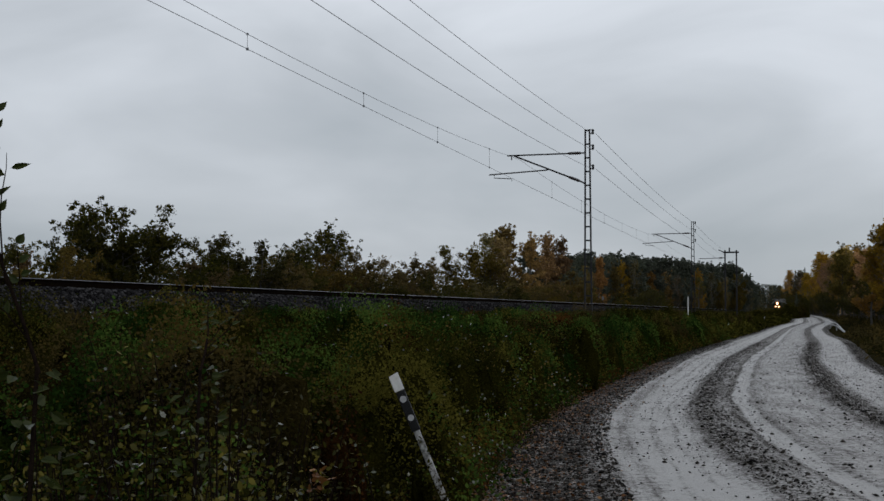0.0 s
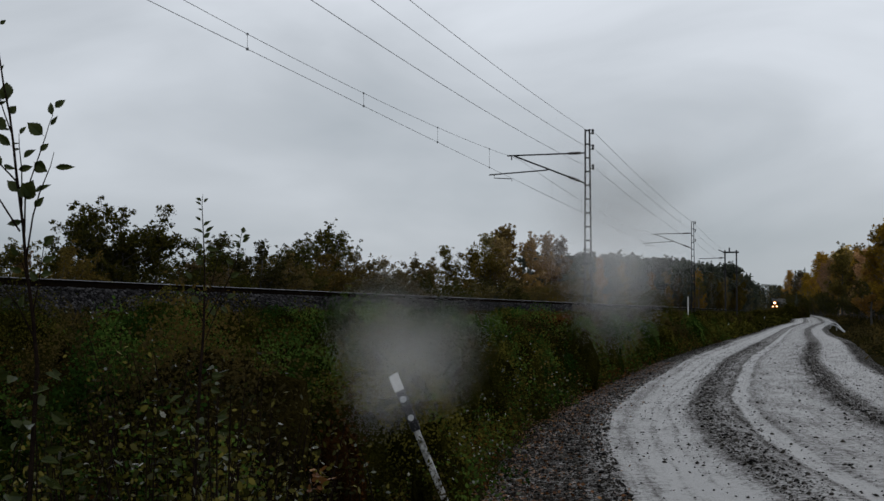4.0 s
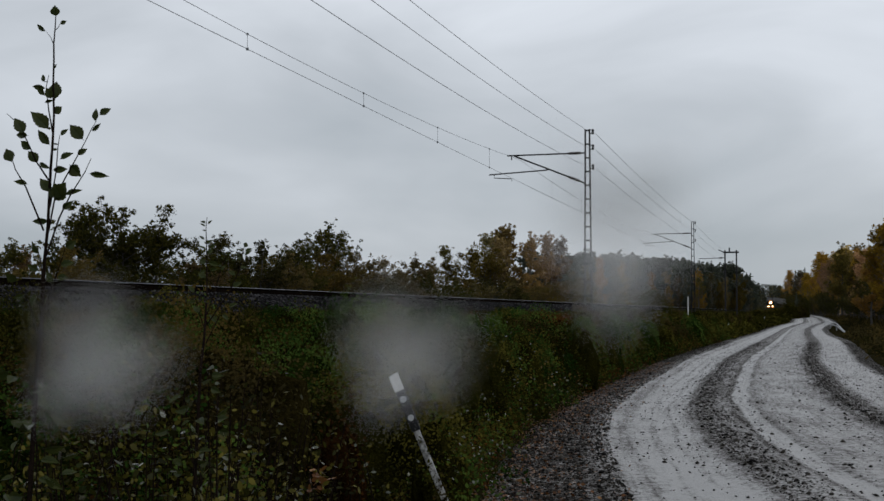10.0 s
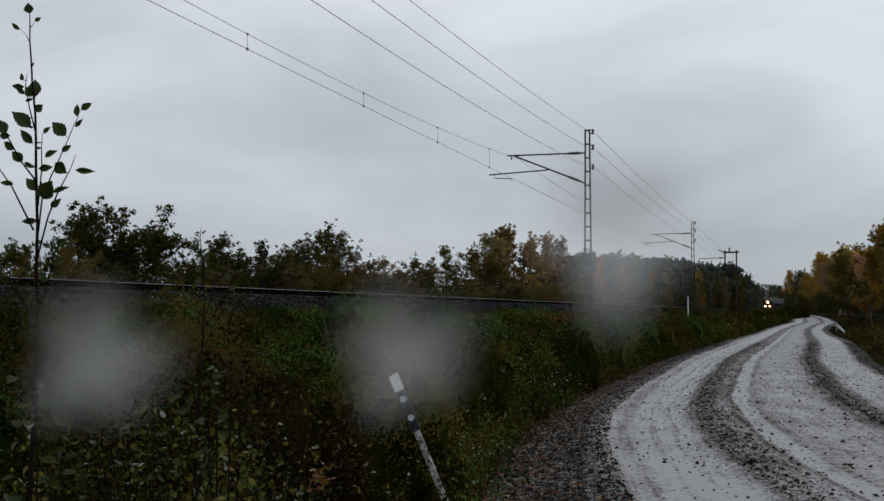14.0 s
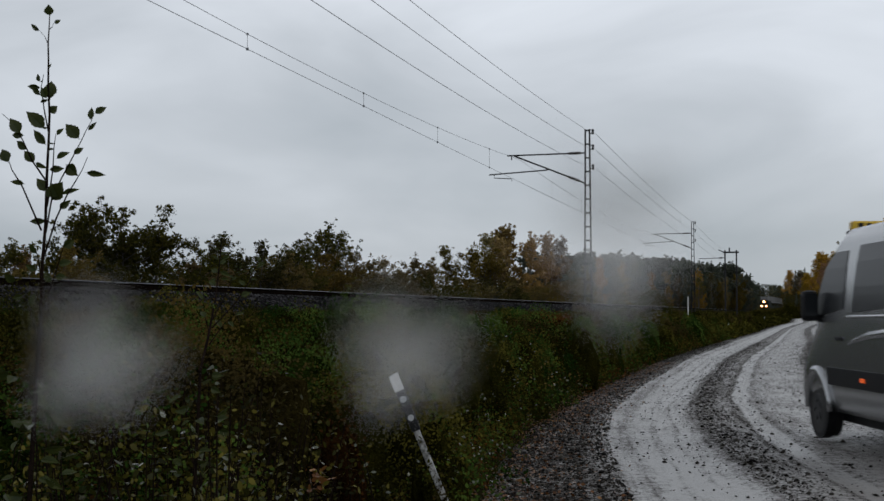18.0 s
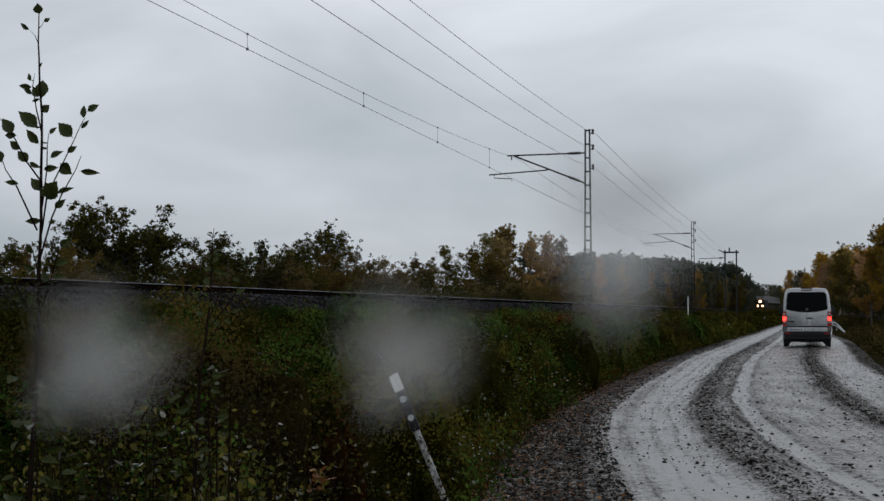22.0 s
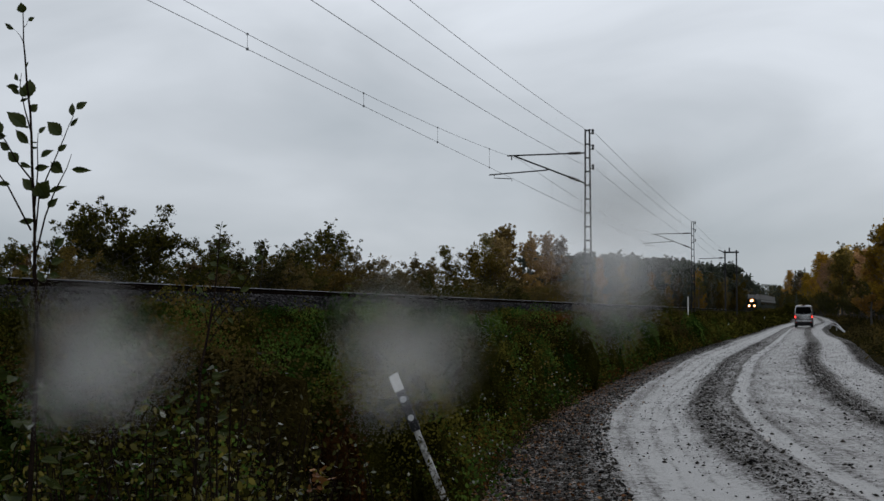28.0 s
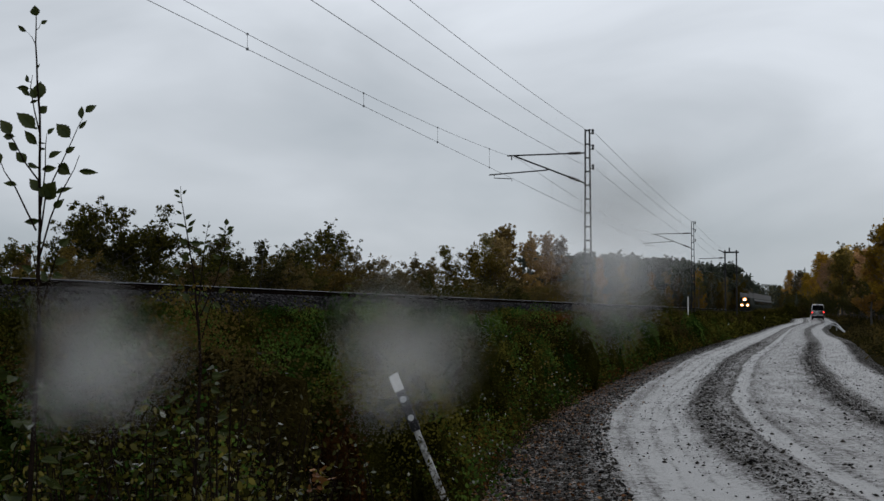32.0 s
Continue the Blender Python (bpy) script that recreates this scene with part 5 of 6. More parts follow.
    shoot(willow, ((-0.013, 0.262), (0.007, 0.380), (0.027, 0.497), (0.039, 0.567), (0.051, 0.623)), 0.04, 0.0026, ((0.038, 0.600, 0.021, 0.612, 0.4), (0.042, 0.595, 0.059, 0.607, 0.4), (0.034, 0.569, 0.022, 0.581, 0.4), (0.039, 0.553, 0.057, 0.565, 0.4), (0.031, 0.520, 0.007, 0.539, 0.4), (0.027, 0.497, 0.049, 0.520, 0.4)))
    shoot(willow, ((-0.007, 0.216), (0.069, 0.356), (0.117, 0.473), (0.126, 0.555), (0.134, 0.600)), -0.04, 0.003, ((0.134, 0.581, 0.138, 0.614, 0.6), (0.128, 0.560, 0.099, 0.581, 0.25), (0.133, 0.562, 0.170, 0.574, 0.45), (0.133, 0.541, 0.170, 0.562, 0.4), (0.119, 0.541, 0.088, 0.548, 0.3), (0.122, 0.513, 0.112, 0.548, 0.5), (0.103, 0.518, 0.075, 0.518, 0.3), (0.112, 0.473, 0.149, 0.497, 0.5), (0.101, 0.445, 0.065, 0.469, 0.45), (0.086, 0.391, 0.128, 0.412, 0.5)))
    shoot(willow, ((-0.012, 0.169), (-0.059, 0.309), (-0.085, 0.403)), 0.05, 0.0026, ((-0.085, 0.403, -0.117, 0.436, 0.5), (-0.072, 0.356, -0.107, 0.351, 0.45), (-0.051, 0.286, -0.080, 0.328, 0.5)))
    shoot(willow, ((-0.006, 0.122), (0.036, 0.262), (0.070, 0.309)), 0.03, 0.0026, ((0.070, 0.309, 0.112, 0.328, 0.5), (0.048, 0.274, 0.077, 0.244, 0.5), (0.026, 0.227, -0.004, 0.272, 0.5)))
    return [alder, willow]


# ---------------------------------------------------------------- posts, rail
def reflector_post(at, lean, label, height=1.25):
    p = tagged(new("reflector_post"), label, "post", "road edge posts")
    p.matrix_basis = Matrix.Translation(at) @ Matrix.Rotation(radians(lean), 4, "Y")
    h = height
    part("shaft", Geo().box((0, 0, (h - 0.42) / 2 - 0.15), (0.046, 0.038, h - 0.42 + 0.3), bevel=0.008), M_PEEL, p, "white paint peeling off the shaft")
    part("band", Geo().box((0, 0, h - 0.28), (0.064, 0.046, 0.30), bevel=0.008), M_BLACKPL, p, "black band")
    part("cap", Geo().prism([(-0.036, -0.027, h - 0.125), (0.032, -0.027, h - 0.125), (0.032, -0.027, h + 0.0), (-0.036, -0.027, h - 0.01)], (0, 0.054, 0)), M_WHITE, p, "white top cap")
    part("reflector", Geo().disc((0, -0.027, h - 0.33), 0.022, (0, 1, 0), 0.012), M_REFLECTOR, p, "round grey reflector")
    part("reflector", Geo().disc((0, -0.027, h - 0.19), 0.024, (0, 1, 0), 0.012), M_REFLECTOR, p, "round grey reflector")
    return p


def build_posts():
    x, y = 0.16, 9.5
    reflector_post((x, y, ground_at(x, y) - 0.05), -22.5, "leaning white road post with a black band in the weeds", 1.06 / 0.92 - ground_at(x, y) / 0.92 + 0.05)
    for s, d, ln in ((115, 8.6, 2), (148, 9.3, -12), (190, 10.6, 3), (300, 13.4, 4)):
        reflector_post(place(s, d, ground_z(s, d)), ln, "small white road post with a black band at the road edge", 1.1)
    s = 125.0
    m = tagged(new("marker_post"), "slim white marker post beside the track", "post")
    m.matrix_basis = Matrix.Translation(place(s, 4.05 + float(bend(s)), ground_z(s, 4.05)))
    part("shaft", Geo().box((0, 0, 0.75), (0.10, 0.05, 1.8), bevel=0.015), M_WHITE, m)


def build_track_sign():
    """A small white plate on a pole beyond the track."""
    t = tagged(new("trackside_sign"), "small grey-white plate on a thin pole behind the track", "sign")
    x, y = 16.7, 140.0
    g = ground_at(x, y)
    t.matrix_basis = Matrix.Translation((x, y, g))
    part("pole", Geo().tube([(0, 0, -0.2), (0, 0, 3.6 - g)], 0.03, 8), M_DARKSTEEL, t)
    part("plate", Geo().box((0, -0.045, 3.4 - g), (0.22, 0.02, 0.40), bevel=0.008), M_CONCRETE, t, "grey-white plate")


def build_guard_rail():
    g = tagged(new("guard_rail"), "galvanised pipe guard rail at the road bend", "guard rail")
    line = [place(s, d, z) for s, d, z in GUARD]
    for dz in (0.0, -0.25):
        part("rail_pipe", Geo().tube([p + Vector((0, 0, dz)) for p in line[:-1]] + [line[-1] + Vector((0, 0, dz * 0.3))], 0.045, 8), M_GALV, g)
    for p in line[:-1]:
        part("rail_post", Geo().tube([p + Vector((0, 0, -1.0)), p], 0.035, 8), M_GALV, g)


M_GALV = surface("bright_galvanised_pipe", (0.42, 0.43, 0.45), (0.62, 0.63, 0.65), 0.42, 3.0, 40.0, metal=0.7, bump=0.05)
GUARD = ((171.5, 17.91, 1.04), (159.2, 18.13, 0.93), (146.9, 18.31, 0.8), (136.6, 18.67, 0.05))

# ---------------------------------------------------------------- van
M_SILVER = surface("silver_car_paint", (0.40, 0.405, 0.41), (0.46, 0.465, 0.47), 0.20, 1.5, 300.0, metal=0.8, bump=0.0, rough2=0.26)
M_TINT = glassy("tinted_glass", (0.003, 0.0035, 0.004), 0.04, 1.14)
M_CABGLASS = glassy("cab_glass", (0.012, 0.014, 0.016), 0.05, 1.35)
M_SIDEGLASS = glassy("grey_side_glass", (0.022, 0.024, 0.026), 0.28, 1.32)
M_LAMPRED = glassy("red_lamp_glass", (0.25, 0.008, 0.01), 0.15)
M_DIMRED = glassy("unlit_red_glass", (0.05, 0.005, 0.006), 0.2, 1.3)
M_LAMPCLEAR = glassy("clear_lamp_glass", (0.35, 0.33, 0.33), 0.15)
M_BRAKE = glow("lit_tail_lamp", (1.0, 0.03, 0.02), 5.0)
# Reflective side markers; their shine is put in as faint emission.
M_AMBER = glow("glowing_amber_reflector", (1.0, 0.14, 0.02), 0.35)
M_YELLOW = surface("yellow_sign_plastic", (0.60, 0.38, 0.02), (0.72, 0.46, 0.03), 0.4, 5.0, 60.0, bump=0)
M_TYRE = surface("wet_tyre_rubber", (0.010, 0.010, 0.010), (0.022, 0.021, 0.020), 0.55, 8.0, 60.0, bump=0.2)
M_RIM = surface("grey_rim", (0.035, 0.035, 0.037), (0.08, 0.08, 0.083), 0.5, 8.0, 60.0, metal=0.6, bump=0)
M_PLATE = surface("white_plate", (0.55, 0.56, 0.56), (0.66, 0.66, 0.66), 0.4, 8.0, 60.0, bump=0)
M_PLATEBLUE = surface("blue_plate_strip", (0.02, 0.05, 0.25), (0.03, 0.07, 0.3), 0.4, 8.0, 60.0, bump=0)

VAN_TOP_X = [0, 0.06, 0.25, 0.8, 3.9, 4.25, 4.55, 4.95, 5.35, 5.7, 5.85, 5.9]
VAN_TOP_Z = [2.34, 2.45, 2.50, 2.52, 2.50, 2.38, 2.05, 1.52, 1.22, 1.06, 0.95, 0.75]
VAN_Z = [0.34, 0.50, 0.75, 1.10, 1.40, 1.75, 2.05, 2.25, 2.36, 2.42, 2.46]
VAN_W = [0.90, 0.965, 0.985, 0.995, 0.99, 0.968, 0.935, 0.895, 0.855, 0.79, 0.52]


def van_half(z):
    return float(np.interp(z, VAN_Z, VAN_W))


def van_body():
    """Lofted body: stations from tail to nose."""
    xs = [0.0, 0.03, 0.09, 0.25, 0.8, 1.6, 2.4, 3.2, 3.9, 4.25, 4.55, 4.95, 5.35, 5.7, 5.83, 5.9]
    zs = [0.34, 0.40, 0.5, 0.62, 0.75, 0.92, 1.1, 1.25, 1.4, 1.6, 1.8, 2.0, 2.15, 2.25, 2.32, 2.38, 2.42, 2.46]
    vs, fs = [], []
    ring = None
    for x in xs:
        top = float(np.interp(x, VAN_TOP_X, VAN_TOP_Z))
        taper = 1.0 if x > 0.09 else (0.965, 0.99, 1.0)[(0.0, 0.03, 0.09).index(x)]
        if x > 4.9:
            taper *= 1 - 0.16 * ((x - 4.9) / 1.0) ** 2
        loop = []
        for z in zs:
            zz = 0.34 + (z - 0.34) * (top - 0.34) / (2.46 - 0.34)
            loop.append((x, van_half(z) * taper, zz))
        loop += [(x, -y, z) for _, y, z in reversed(loop)]
        vs += loop
        ring = len(loop)
    for i in range(len(xs) - 1):
        for j in range(ring):
            k = (j + 1) % ring
            fs.append((i * ring + j, i * ring + k, (i + 1) * ring + k, (i + 1) * ring + j))
    fs.append(tuple(range(ring)))
    fs.append(tuple(range((len(xs) - 1) * ring, len(xs) * ring))[::-1])
    return Geo().add(vs, fs)


def side_panel(pts, out, thick=0.012):
    """A panel that hugs the van's curved side: its outline in (x, z), cut into level strips; out is +1 for the driver's left."""
    zs = sorted({z for _, z in pts})
    levels = np.linspace(zs[0], zs[-1], 9)
    rows = []
    n = len(pts)
    for z in levels:
        cut = []
        for k in range(n):
            (x0, z0), (x1, z1) = pts[k], pts[(k + 1) % n]
            if z0 != z1 and min(z0, z1) - 1e-6 <= z <= max(z0, z1) + 1e-6:
                cut.append(x0 + (x1 - x0) * (z - z0) / (z1 - z0))
            elif z0 == z1 and abs(z - z0) < 1e-6:
                cut += [x0, x1]
        rows.append((min(cut), max(cut), z))
    vs, fs = [], []
    for x0, x1, z in rows:
        w = van_half(z)
        vs += [(x0, out * (w + thick), z), (x1, out * (w + thick), z), (x0, out * (w - 0.02), z), (x1, out * (w - 0.02), z)]
    m = len(rows)
    for i in range(m - 1):
        a, b = i * 4, i * 4 + 4
        fs += [(a, a + 1, b + 1, b), (a + 2, b + 2, b + 3, a + 3), (a, b, b + 2, a + 2), (a + 1, a + 3, b + 3, b + 1)]
    fs += [(0, 2, 3, 1), (4 * m - 4, 4 * m - 3, 4 * m - 1, 4 * m - 2)]
    return Geo().add(vs, fs)


def arch(x, r, out, w0=0.03):
    g = Geo()
    pts = []
    for i in range(13):
        a = math.pi * i / 12
        pts.append((x + r * math.cos(a), out * (van_half(0.5) + w0 * 0.4), 0.34 + r * math.sin(a)))
    return g.tube(pts, [0.035 + 0.03 * math.sin(math.pi * i / 12) for i in range(13)], 8)


def build_van():
    van = tagged(new("van"), "silver passenger van with dark rear glass and lit tail lamps", "van")
    part("body", van_body(), M_SILVER, van, smooth=True)
    # rear door and glass
    win = [(-0.84, 1.66), (-0.83, 1.60), (-0.76, 1.56), (-0.4, 1.49), (0, 1.46), (0.4, 1.49), (0.76, 1.56), (0.83, 1.60), (0.84, 1.66), (0.80, 2.20), (0.76, 2.29), (0.68, 2.33), (-0.68, 2.33), (-0.76, 2.29), (-0.80, 2.20)]
    part("rear_window", Geo().prism([(-0.014, y, z) for y, z in win], (0.03, 0, 0)), M_TINT, van, "dark tinted rear window")
    part("door_seam", Geo().box((-0.002, 0, 1.05), (0.012, 0.012, 0.78)), M_BLACKPL, van)
    for y in (-0.86, 0.86):
        part("seam", Geo().tube([(-0.004, y * 0.99, 0.72), (-0.004, y * 1.02, 1.3), (-0.004, y * 0.98, 1.9), (-0.004, y * 0.93, 2.34)], 0.007, 5), M_BLACKPL, van)
        part("hinge", Geo().box((0.02, y * 1.05, 1.98), (0.05, 0.13, 0.05), bevel=0.01), M_SILVER, van)
        crease = [(-0.006, y * 1.02, 1.33), (-0.006, y * 0.75, 1.29), (-0.006, y * 0.5, 1.22)]
        part("crease", Geo().tube(crease, 0.006, 5), M_BLACKPL, van)
    part("emblem", Geo().disc((-0.03, 0, 1.60), 0.065, (1, 0, 0), 0.03, 24), M_RIM, van, "round chrome emblem")
    part("door_handle", Geo().box((-0.02, -0.12, 1.21), (0.04, 0.30, 0.035), bevel=0.012).box((-0.025, -0.12, 1.245), (0.03, 0.10, 0.03), bevel=0.01), M_BLACKPL, van, "black door handle")
    part("high_brake_lamp", Geo().box((0.02, 0.0, 2.49), (0.10, 0.46, 0.045), bevel=0.015), M_DIMRED, van, "dark red high brake lamp")
    for i, (y0, w) in enumerate(((0.70, 0.28), (0.66, 0.36))):
        part("badge_bar", Geo().box((-0.004, y0 - w * 0.1, 1.08 - 0.11 * i), (0.012, w, 0.05 if i == 0 else 0.02)), M_BLACKPL if i == 0 else M_RIM, van)
    # bumper
    part("bumper", Geo().box((0.05, 0, 0.53), (0.26, 1.94, 0.20), bevel=0.05), M_BLACKPL, van, "black lower bumper")
    part("rear_valance", Geo().box((0.03, 0, 0.39), (0.20, 1.86, 0.13), bevel=0.02), M_BLACKPL, van, "dark underside of the tail")
    part("bumper_step", Geo().box((0.02, 0, 0.74), (0.22, 1.70, 0.20), bevel=0.04), M_SILVER, van)
    part("bumper_gap", Geo().box((-0.002, 0, 0.87), (0.06, 1.74, 0.05)), M_BLACKPL, van)
    plate = part("number_plate", Geo().box((-0.10, 0.42, 0.745), (0.015, 0.52, 0.112), bevel=0.004), M_PLATE, van, "white number plate with a blue strip")
    part("plate_strip", Geo().box((-0.109, 0.655, 0.745), (0.006, 0.045, 0.10)), M_PLATEBLUE, plate)
    for i in range(5):
        part("plate_bar", Geo().box((-0.109, 0.575 - i * 0.085, 0.745), (0.005, 0.05, 0.07)), M_BLACKPL, plate)
    part("underbody", Geo().box((2.9, 0, 0.36), (5.2, 1.5, 0.30), bevel=0.03), M_BLACKPL, van)
    # Unseen dark disc, added so the gap below the tail falls into shade.
    part("spare_wheel", Geo().tube([(0.62, 0, 0.19), (0.62, 0, 0.22), (0.62, 0, 0.34), (0.62, 0, 0.37)], [0.28, 0.33, 0.33, 0.28], 24), M_TYRE, van, "dark disc added under the tail to deepen the shade")
    part("exhaust", Geo().tube([(0.5, -0.45, 0.34), (-0.02, -0.45, 0.32)], 0.035, 10), M_RIM, van)
    part("rear_axle", Geo().tube([(1.05, -0.8, 0.34), (1.05, 0.8, 0.34)], 0.07, 8), M_BLACKPL, van)
    for sg in (-1, 1):
        y = sg * 0.925
        lamp = part("tail_lamp", Geo().box((0.03, y, 1.19), (0.10, 0.15, 0.63), bevel=0.02), M_LAMPRED, van, "red tail lamp")
        part("lit_lens", Geo().box((-0.022, y, 1.20), (0.02, 0.125, 0.17), bevel=0.006), M_BRAKE, lamp, "glowing red lens")
        part("reverse_lens", Geo().box((-0.022, y, 1.055), (0.02, 0.12, 0.06), bevel=0.006), M_LAMPCLEAR, lamp)
        part("indicator_lens", Geo().disc((-0.022, y, 1.40), 0.05, (1, 0, 0), 0.02), M_LAMPCLEAR, lamp)
        part("bumper_reflector", Geo().box((-0.085, sg * 0.80, 0.58), (0.02, 0.22, 0.06), bevel=0.01), M_LAMPRED, van)
        # sides
        part("side_window", side_panel([(0.45, 1.52), (3.30, 1.50), (3.22, 2.24), (0.58, 2.24)], sg), M_SIDEGLASS, van, "dark side glass")
        part("cab_window", side_panel([(3.62, 1.50), (4.80, 1.45), (4.42, 2.05), (4.1, 2.2), (3.62, 2.2)], sg), M_SIDEGLASS, van, "cab side glass")
        part("side_strip", side_panel([(1.50, 0.66), (4.25, 0.66), (4.25, 0.86), (1.50, 0.86)], sg, 0.02), M_BLACKPL, van, "black rubbing strip")
        part("rear_strip", side_panel([(0.12, 0.66), (0.60, 0.66), (0.60, 0.86), (0.12, 0.86)], sg, 0.02), M_BLACKPL, van)
        for x in (2.0, 2.9):
            part("side_reflector", Geo().box((x, sg * (van_half(0.76) + 0.025), 0.76), (0.12, 0.02, 0.045), bevel=0.006), M_AMBER, van, "orange side marker")
        for x in (1.05, 4.72):
            part("wheel_arch", arch(x, 0.47, sg), M_SILVER, van, smooth=True)
            part("wheel_well", Geo().tube([(x, sg * (van_half(0.5) - 0.10), 0.40), (x, sg * (van_half(0.5) + 0.012), 0.40)], 0.41, 24), M_BLACKPL, van)
        part("mud_flap", Geo().box((0.60, sg * 0.80, 0.33), (0.02, 0.28, 0.36)), M_BLACKPL, van)
        part("door_grip", Geo().box((3.75, sg * (van_half(1.2) + 0.015), 1.2), (0.2, 0.03, 0.035), bevel=0.01), M_BLACKPL, van)
        mir = part("mirror", Geo().box((4.55, sg * 1.12, 1.58), (0.16, 0.20, 0.37), bevel=0.07), M_BLACKPL, van, "black door mirror")
        part("mirror_arm", Geo().tube([(4.58, sg * 0.95, 1.42), (4.56, sg * 1.08, 1.45)], 0.045, 8), M_BLACKPL, mir)
        part("mirror_glass", Geo().box((4.467, sg * 1.12, 1.59), (0.01, 0.14, 0.27), bevel=0.004), M_CABGLASS, mir)
        part("roof_gutter", Geo().tube([(0.25, sg * (van_half(2.31) + 0.004), 2.31), (2.2, sg * (van_half(2.32) + 0.004), 2.32), (3.95, sg * (van_half(2.31) + 0.004), 2.30)], 0.012, 6), M_BLACKPL, van)
        part("window_rail", Geo().tube([(0.2, sg * (van_half(1.46) + 0.004), 1.47), (3.5, sg * (van_half(1.45) + 0.004), 1.45)], 0.016, 6), M_SILVER, van)
        fold = [(0.12, 1.30), (0.8, 1.31), (1.8, 1.30), (2.7, 1.25), (3.2, 1.19), (3.5, 1.13)]
        part("side_fold", Geo().tube([(x, sg * (van_half(z) - 0.012), z) for x, z in fold], [0.05, 0.055, 0.055, 0.045, 0.03, 0.01], 8), M_SILVER, van, smooth=True)
    sign = part("roof_sign", Geo().box((4.26, 0.5, 2.52), (0.14, 0.40, 0.11), bevel=0.025), M_YELLOW, van, "yellow roof sign")
    part("sign_foot", Geo().box((4.26, 0.5, 2.42), (0.10, 0.48, 0.09), bevel=0.02), M_BLACKPL, sign)
    for k in range(3):
        part("sign_bar", Geo().box((4.185, 0.60 - 0.10 * k, 2.52), (0.01, 0.06, 0.06)), M_BLACKPL, sign)
    part("windscreen", Geo().prism([(4.36, -0.72, 2.27), (4.36, 0.72, 2.27), (4.98, 0.86, 1.52), (4.98, -0.86, 1.52)], (0.03, 0, 0.03)), M_CABGLASS, van)
    wheels = []
    tyre = Geo().tube([(0, -0.115, 0), (0, -0.10, 0), (0, 0, 0), (0, 0.10, 0), (0, 0.115, 0)], [0.29, 0.33, 0.345, 0.33, 0.29], 28).mesh("tyre")
    rim = Geo().tube([(0, -0.12, 0), (0, -0.10, 0), (0, 0.10, 0), (0, 0.12, 0)], [0.18, 0.21, 0.21, 0.18], 20)
    for k in range(5):
        a = 2 * math.pi * k / 5
        for yy in (-0.122, 0.122):
            rim.box((0.11 * math.cos(a), yy, 0.11 * math.sin(a)), (0.05, 0.02, 0.05))
    rim = rim.mesh("rim")
    for x in (1.05, 4.72):
        for sg in (-1, 1):
            w = new("wheel")
            w.parent = van
            w.matrix_basis = Matrix.Translation((x, sg * 0.865, 0.345))
            part("tyre", tyre, M_TYRE, w, "wet black tyre")
            part("rim", rim, M_RIM, w)
            wheels.append((w, x, sg))
    return van, wheels


# ---------------------------------------------------------------- train
M_TGREEN = surface("green_train_paint", (0.005, 0.010, 0.007), (0.010, 0.018, 0.012), 0.6, 2.0, 60.0, bump=0, spec=0.05)
M_TWHITE = surface("white_train_paint", (0.16, 0.165, 0.17), (0.24, 0.245, 0.25), 0.6, 2.0, 60.0, bump=0, spec=0.2)
M_TGREY = surface("grey_train_roof", (0.06, 0.062, 0.065), (0.11, 0.112, 0.116), 0.5, 2.0, 60.0, bump=0)
M_HEAD = glow("head_lamp", (1.0, 0.72, 0.42), 60.0)
M_HEADLOW = glow("low_head_lamp", (1.0, 0.74, 0.44), 25.0)
# Glare round the headlights, put in as emission on oversized discs.
M_GLARE = glow("headlight_glare", (1.0, 0.36, 0.10), 0.9)


def car_shell(length, z0, z1, half, nose=0.0, crown=0.35):
    """A rail vehicle's shell, lofted along x."""
    sect = [(half * 0.98, z0), (half, z0 + 0.4), (half, z0 + 1.6), (half * 0.96, z1 - crown - 0.25), (half * 0.86, z1 - crown * 0.55), (half * 0.6, z1 - 0.08), (0.0, z1)]
    sect = sect + [(-y, z) for y, z in reversed(sect[:-1])]
    xs = [-length / 2, -length / 2 + 0.15, length / 2 - 1.3, length / 2 - 0.4, length / 2]
    shr = [0.94, 1.0, 1.0, 0.97 - nose * 0.05, 0.93 - nose * 0.08]
    vs, fs, k = [], [], len(sect)
    for x, q in zip(xs, shr):
        for y, z in sect:
            slope = nose * max(0, z - (z0 + 1.5)) * 0.32 if x > length / 2 - 0.5 else 0
            vs.append((x - slope, y * q, z))
    for i in range(len(xs) - 1):
        for j in range(k):
            fs.append((i * k + j, i * k + (j + 1) % k, (i + 1) * k + (j + 1) % k, (i + 1) * k + j))
    fs += [tuple(range(k)), tuple(range((len(xs) - 1) * k, len(xs) * k))[::-1]]
    return Geo().add(vs, fs)


def bogie(owner, x):
    b = part("bogie", Geo().box((x, 0, 0.55), (2.9, 2.2, 0.4), bevel=0.05), M_BLACKPL, owner)
    for dx in (-1.2, 1.2):
        for y in (-0.76, 0.76):
            part("wheel_disc", Geo().disc((x + dx, y, 0.46), 0.46, (0, 1, 0), 0.13, 20), M_DARKSTEEL, b)


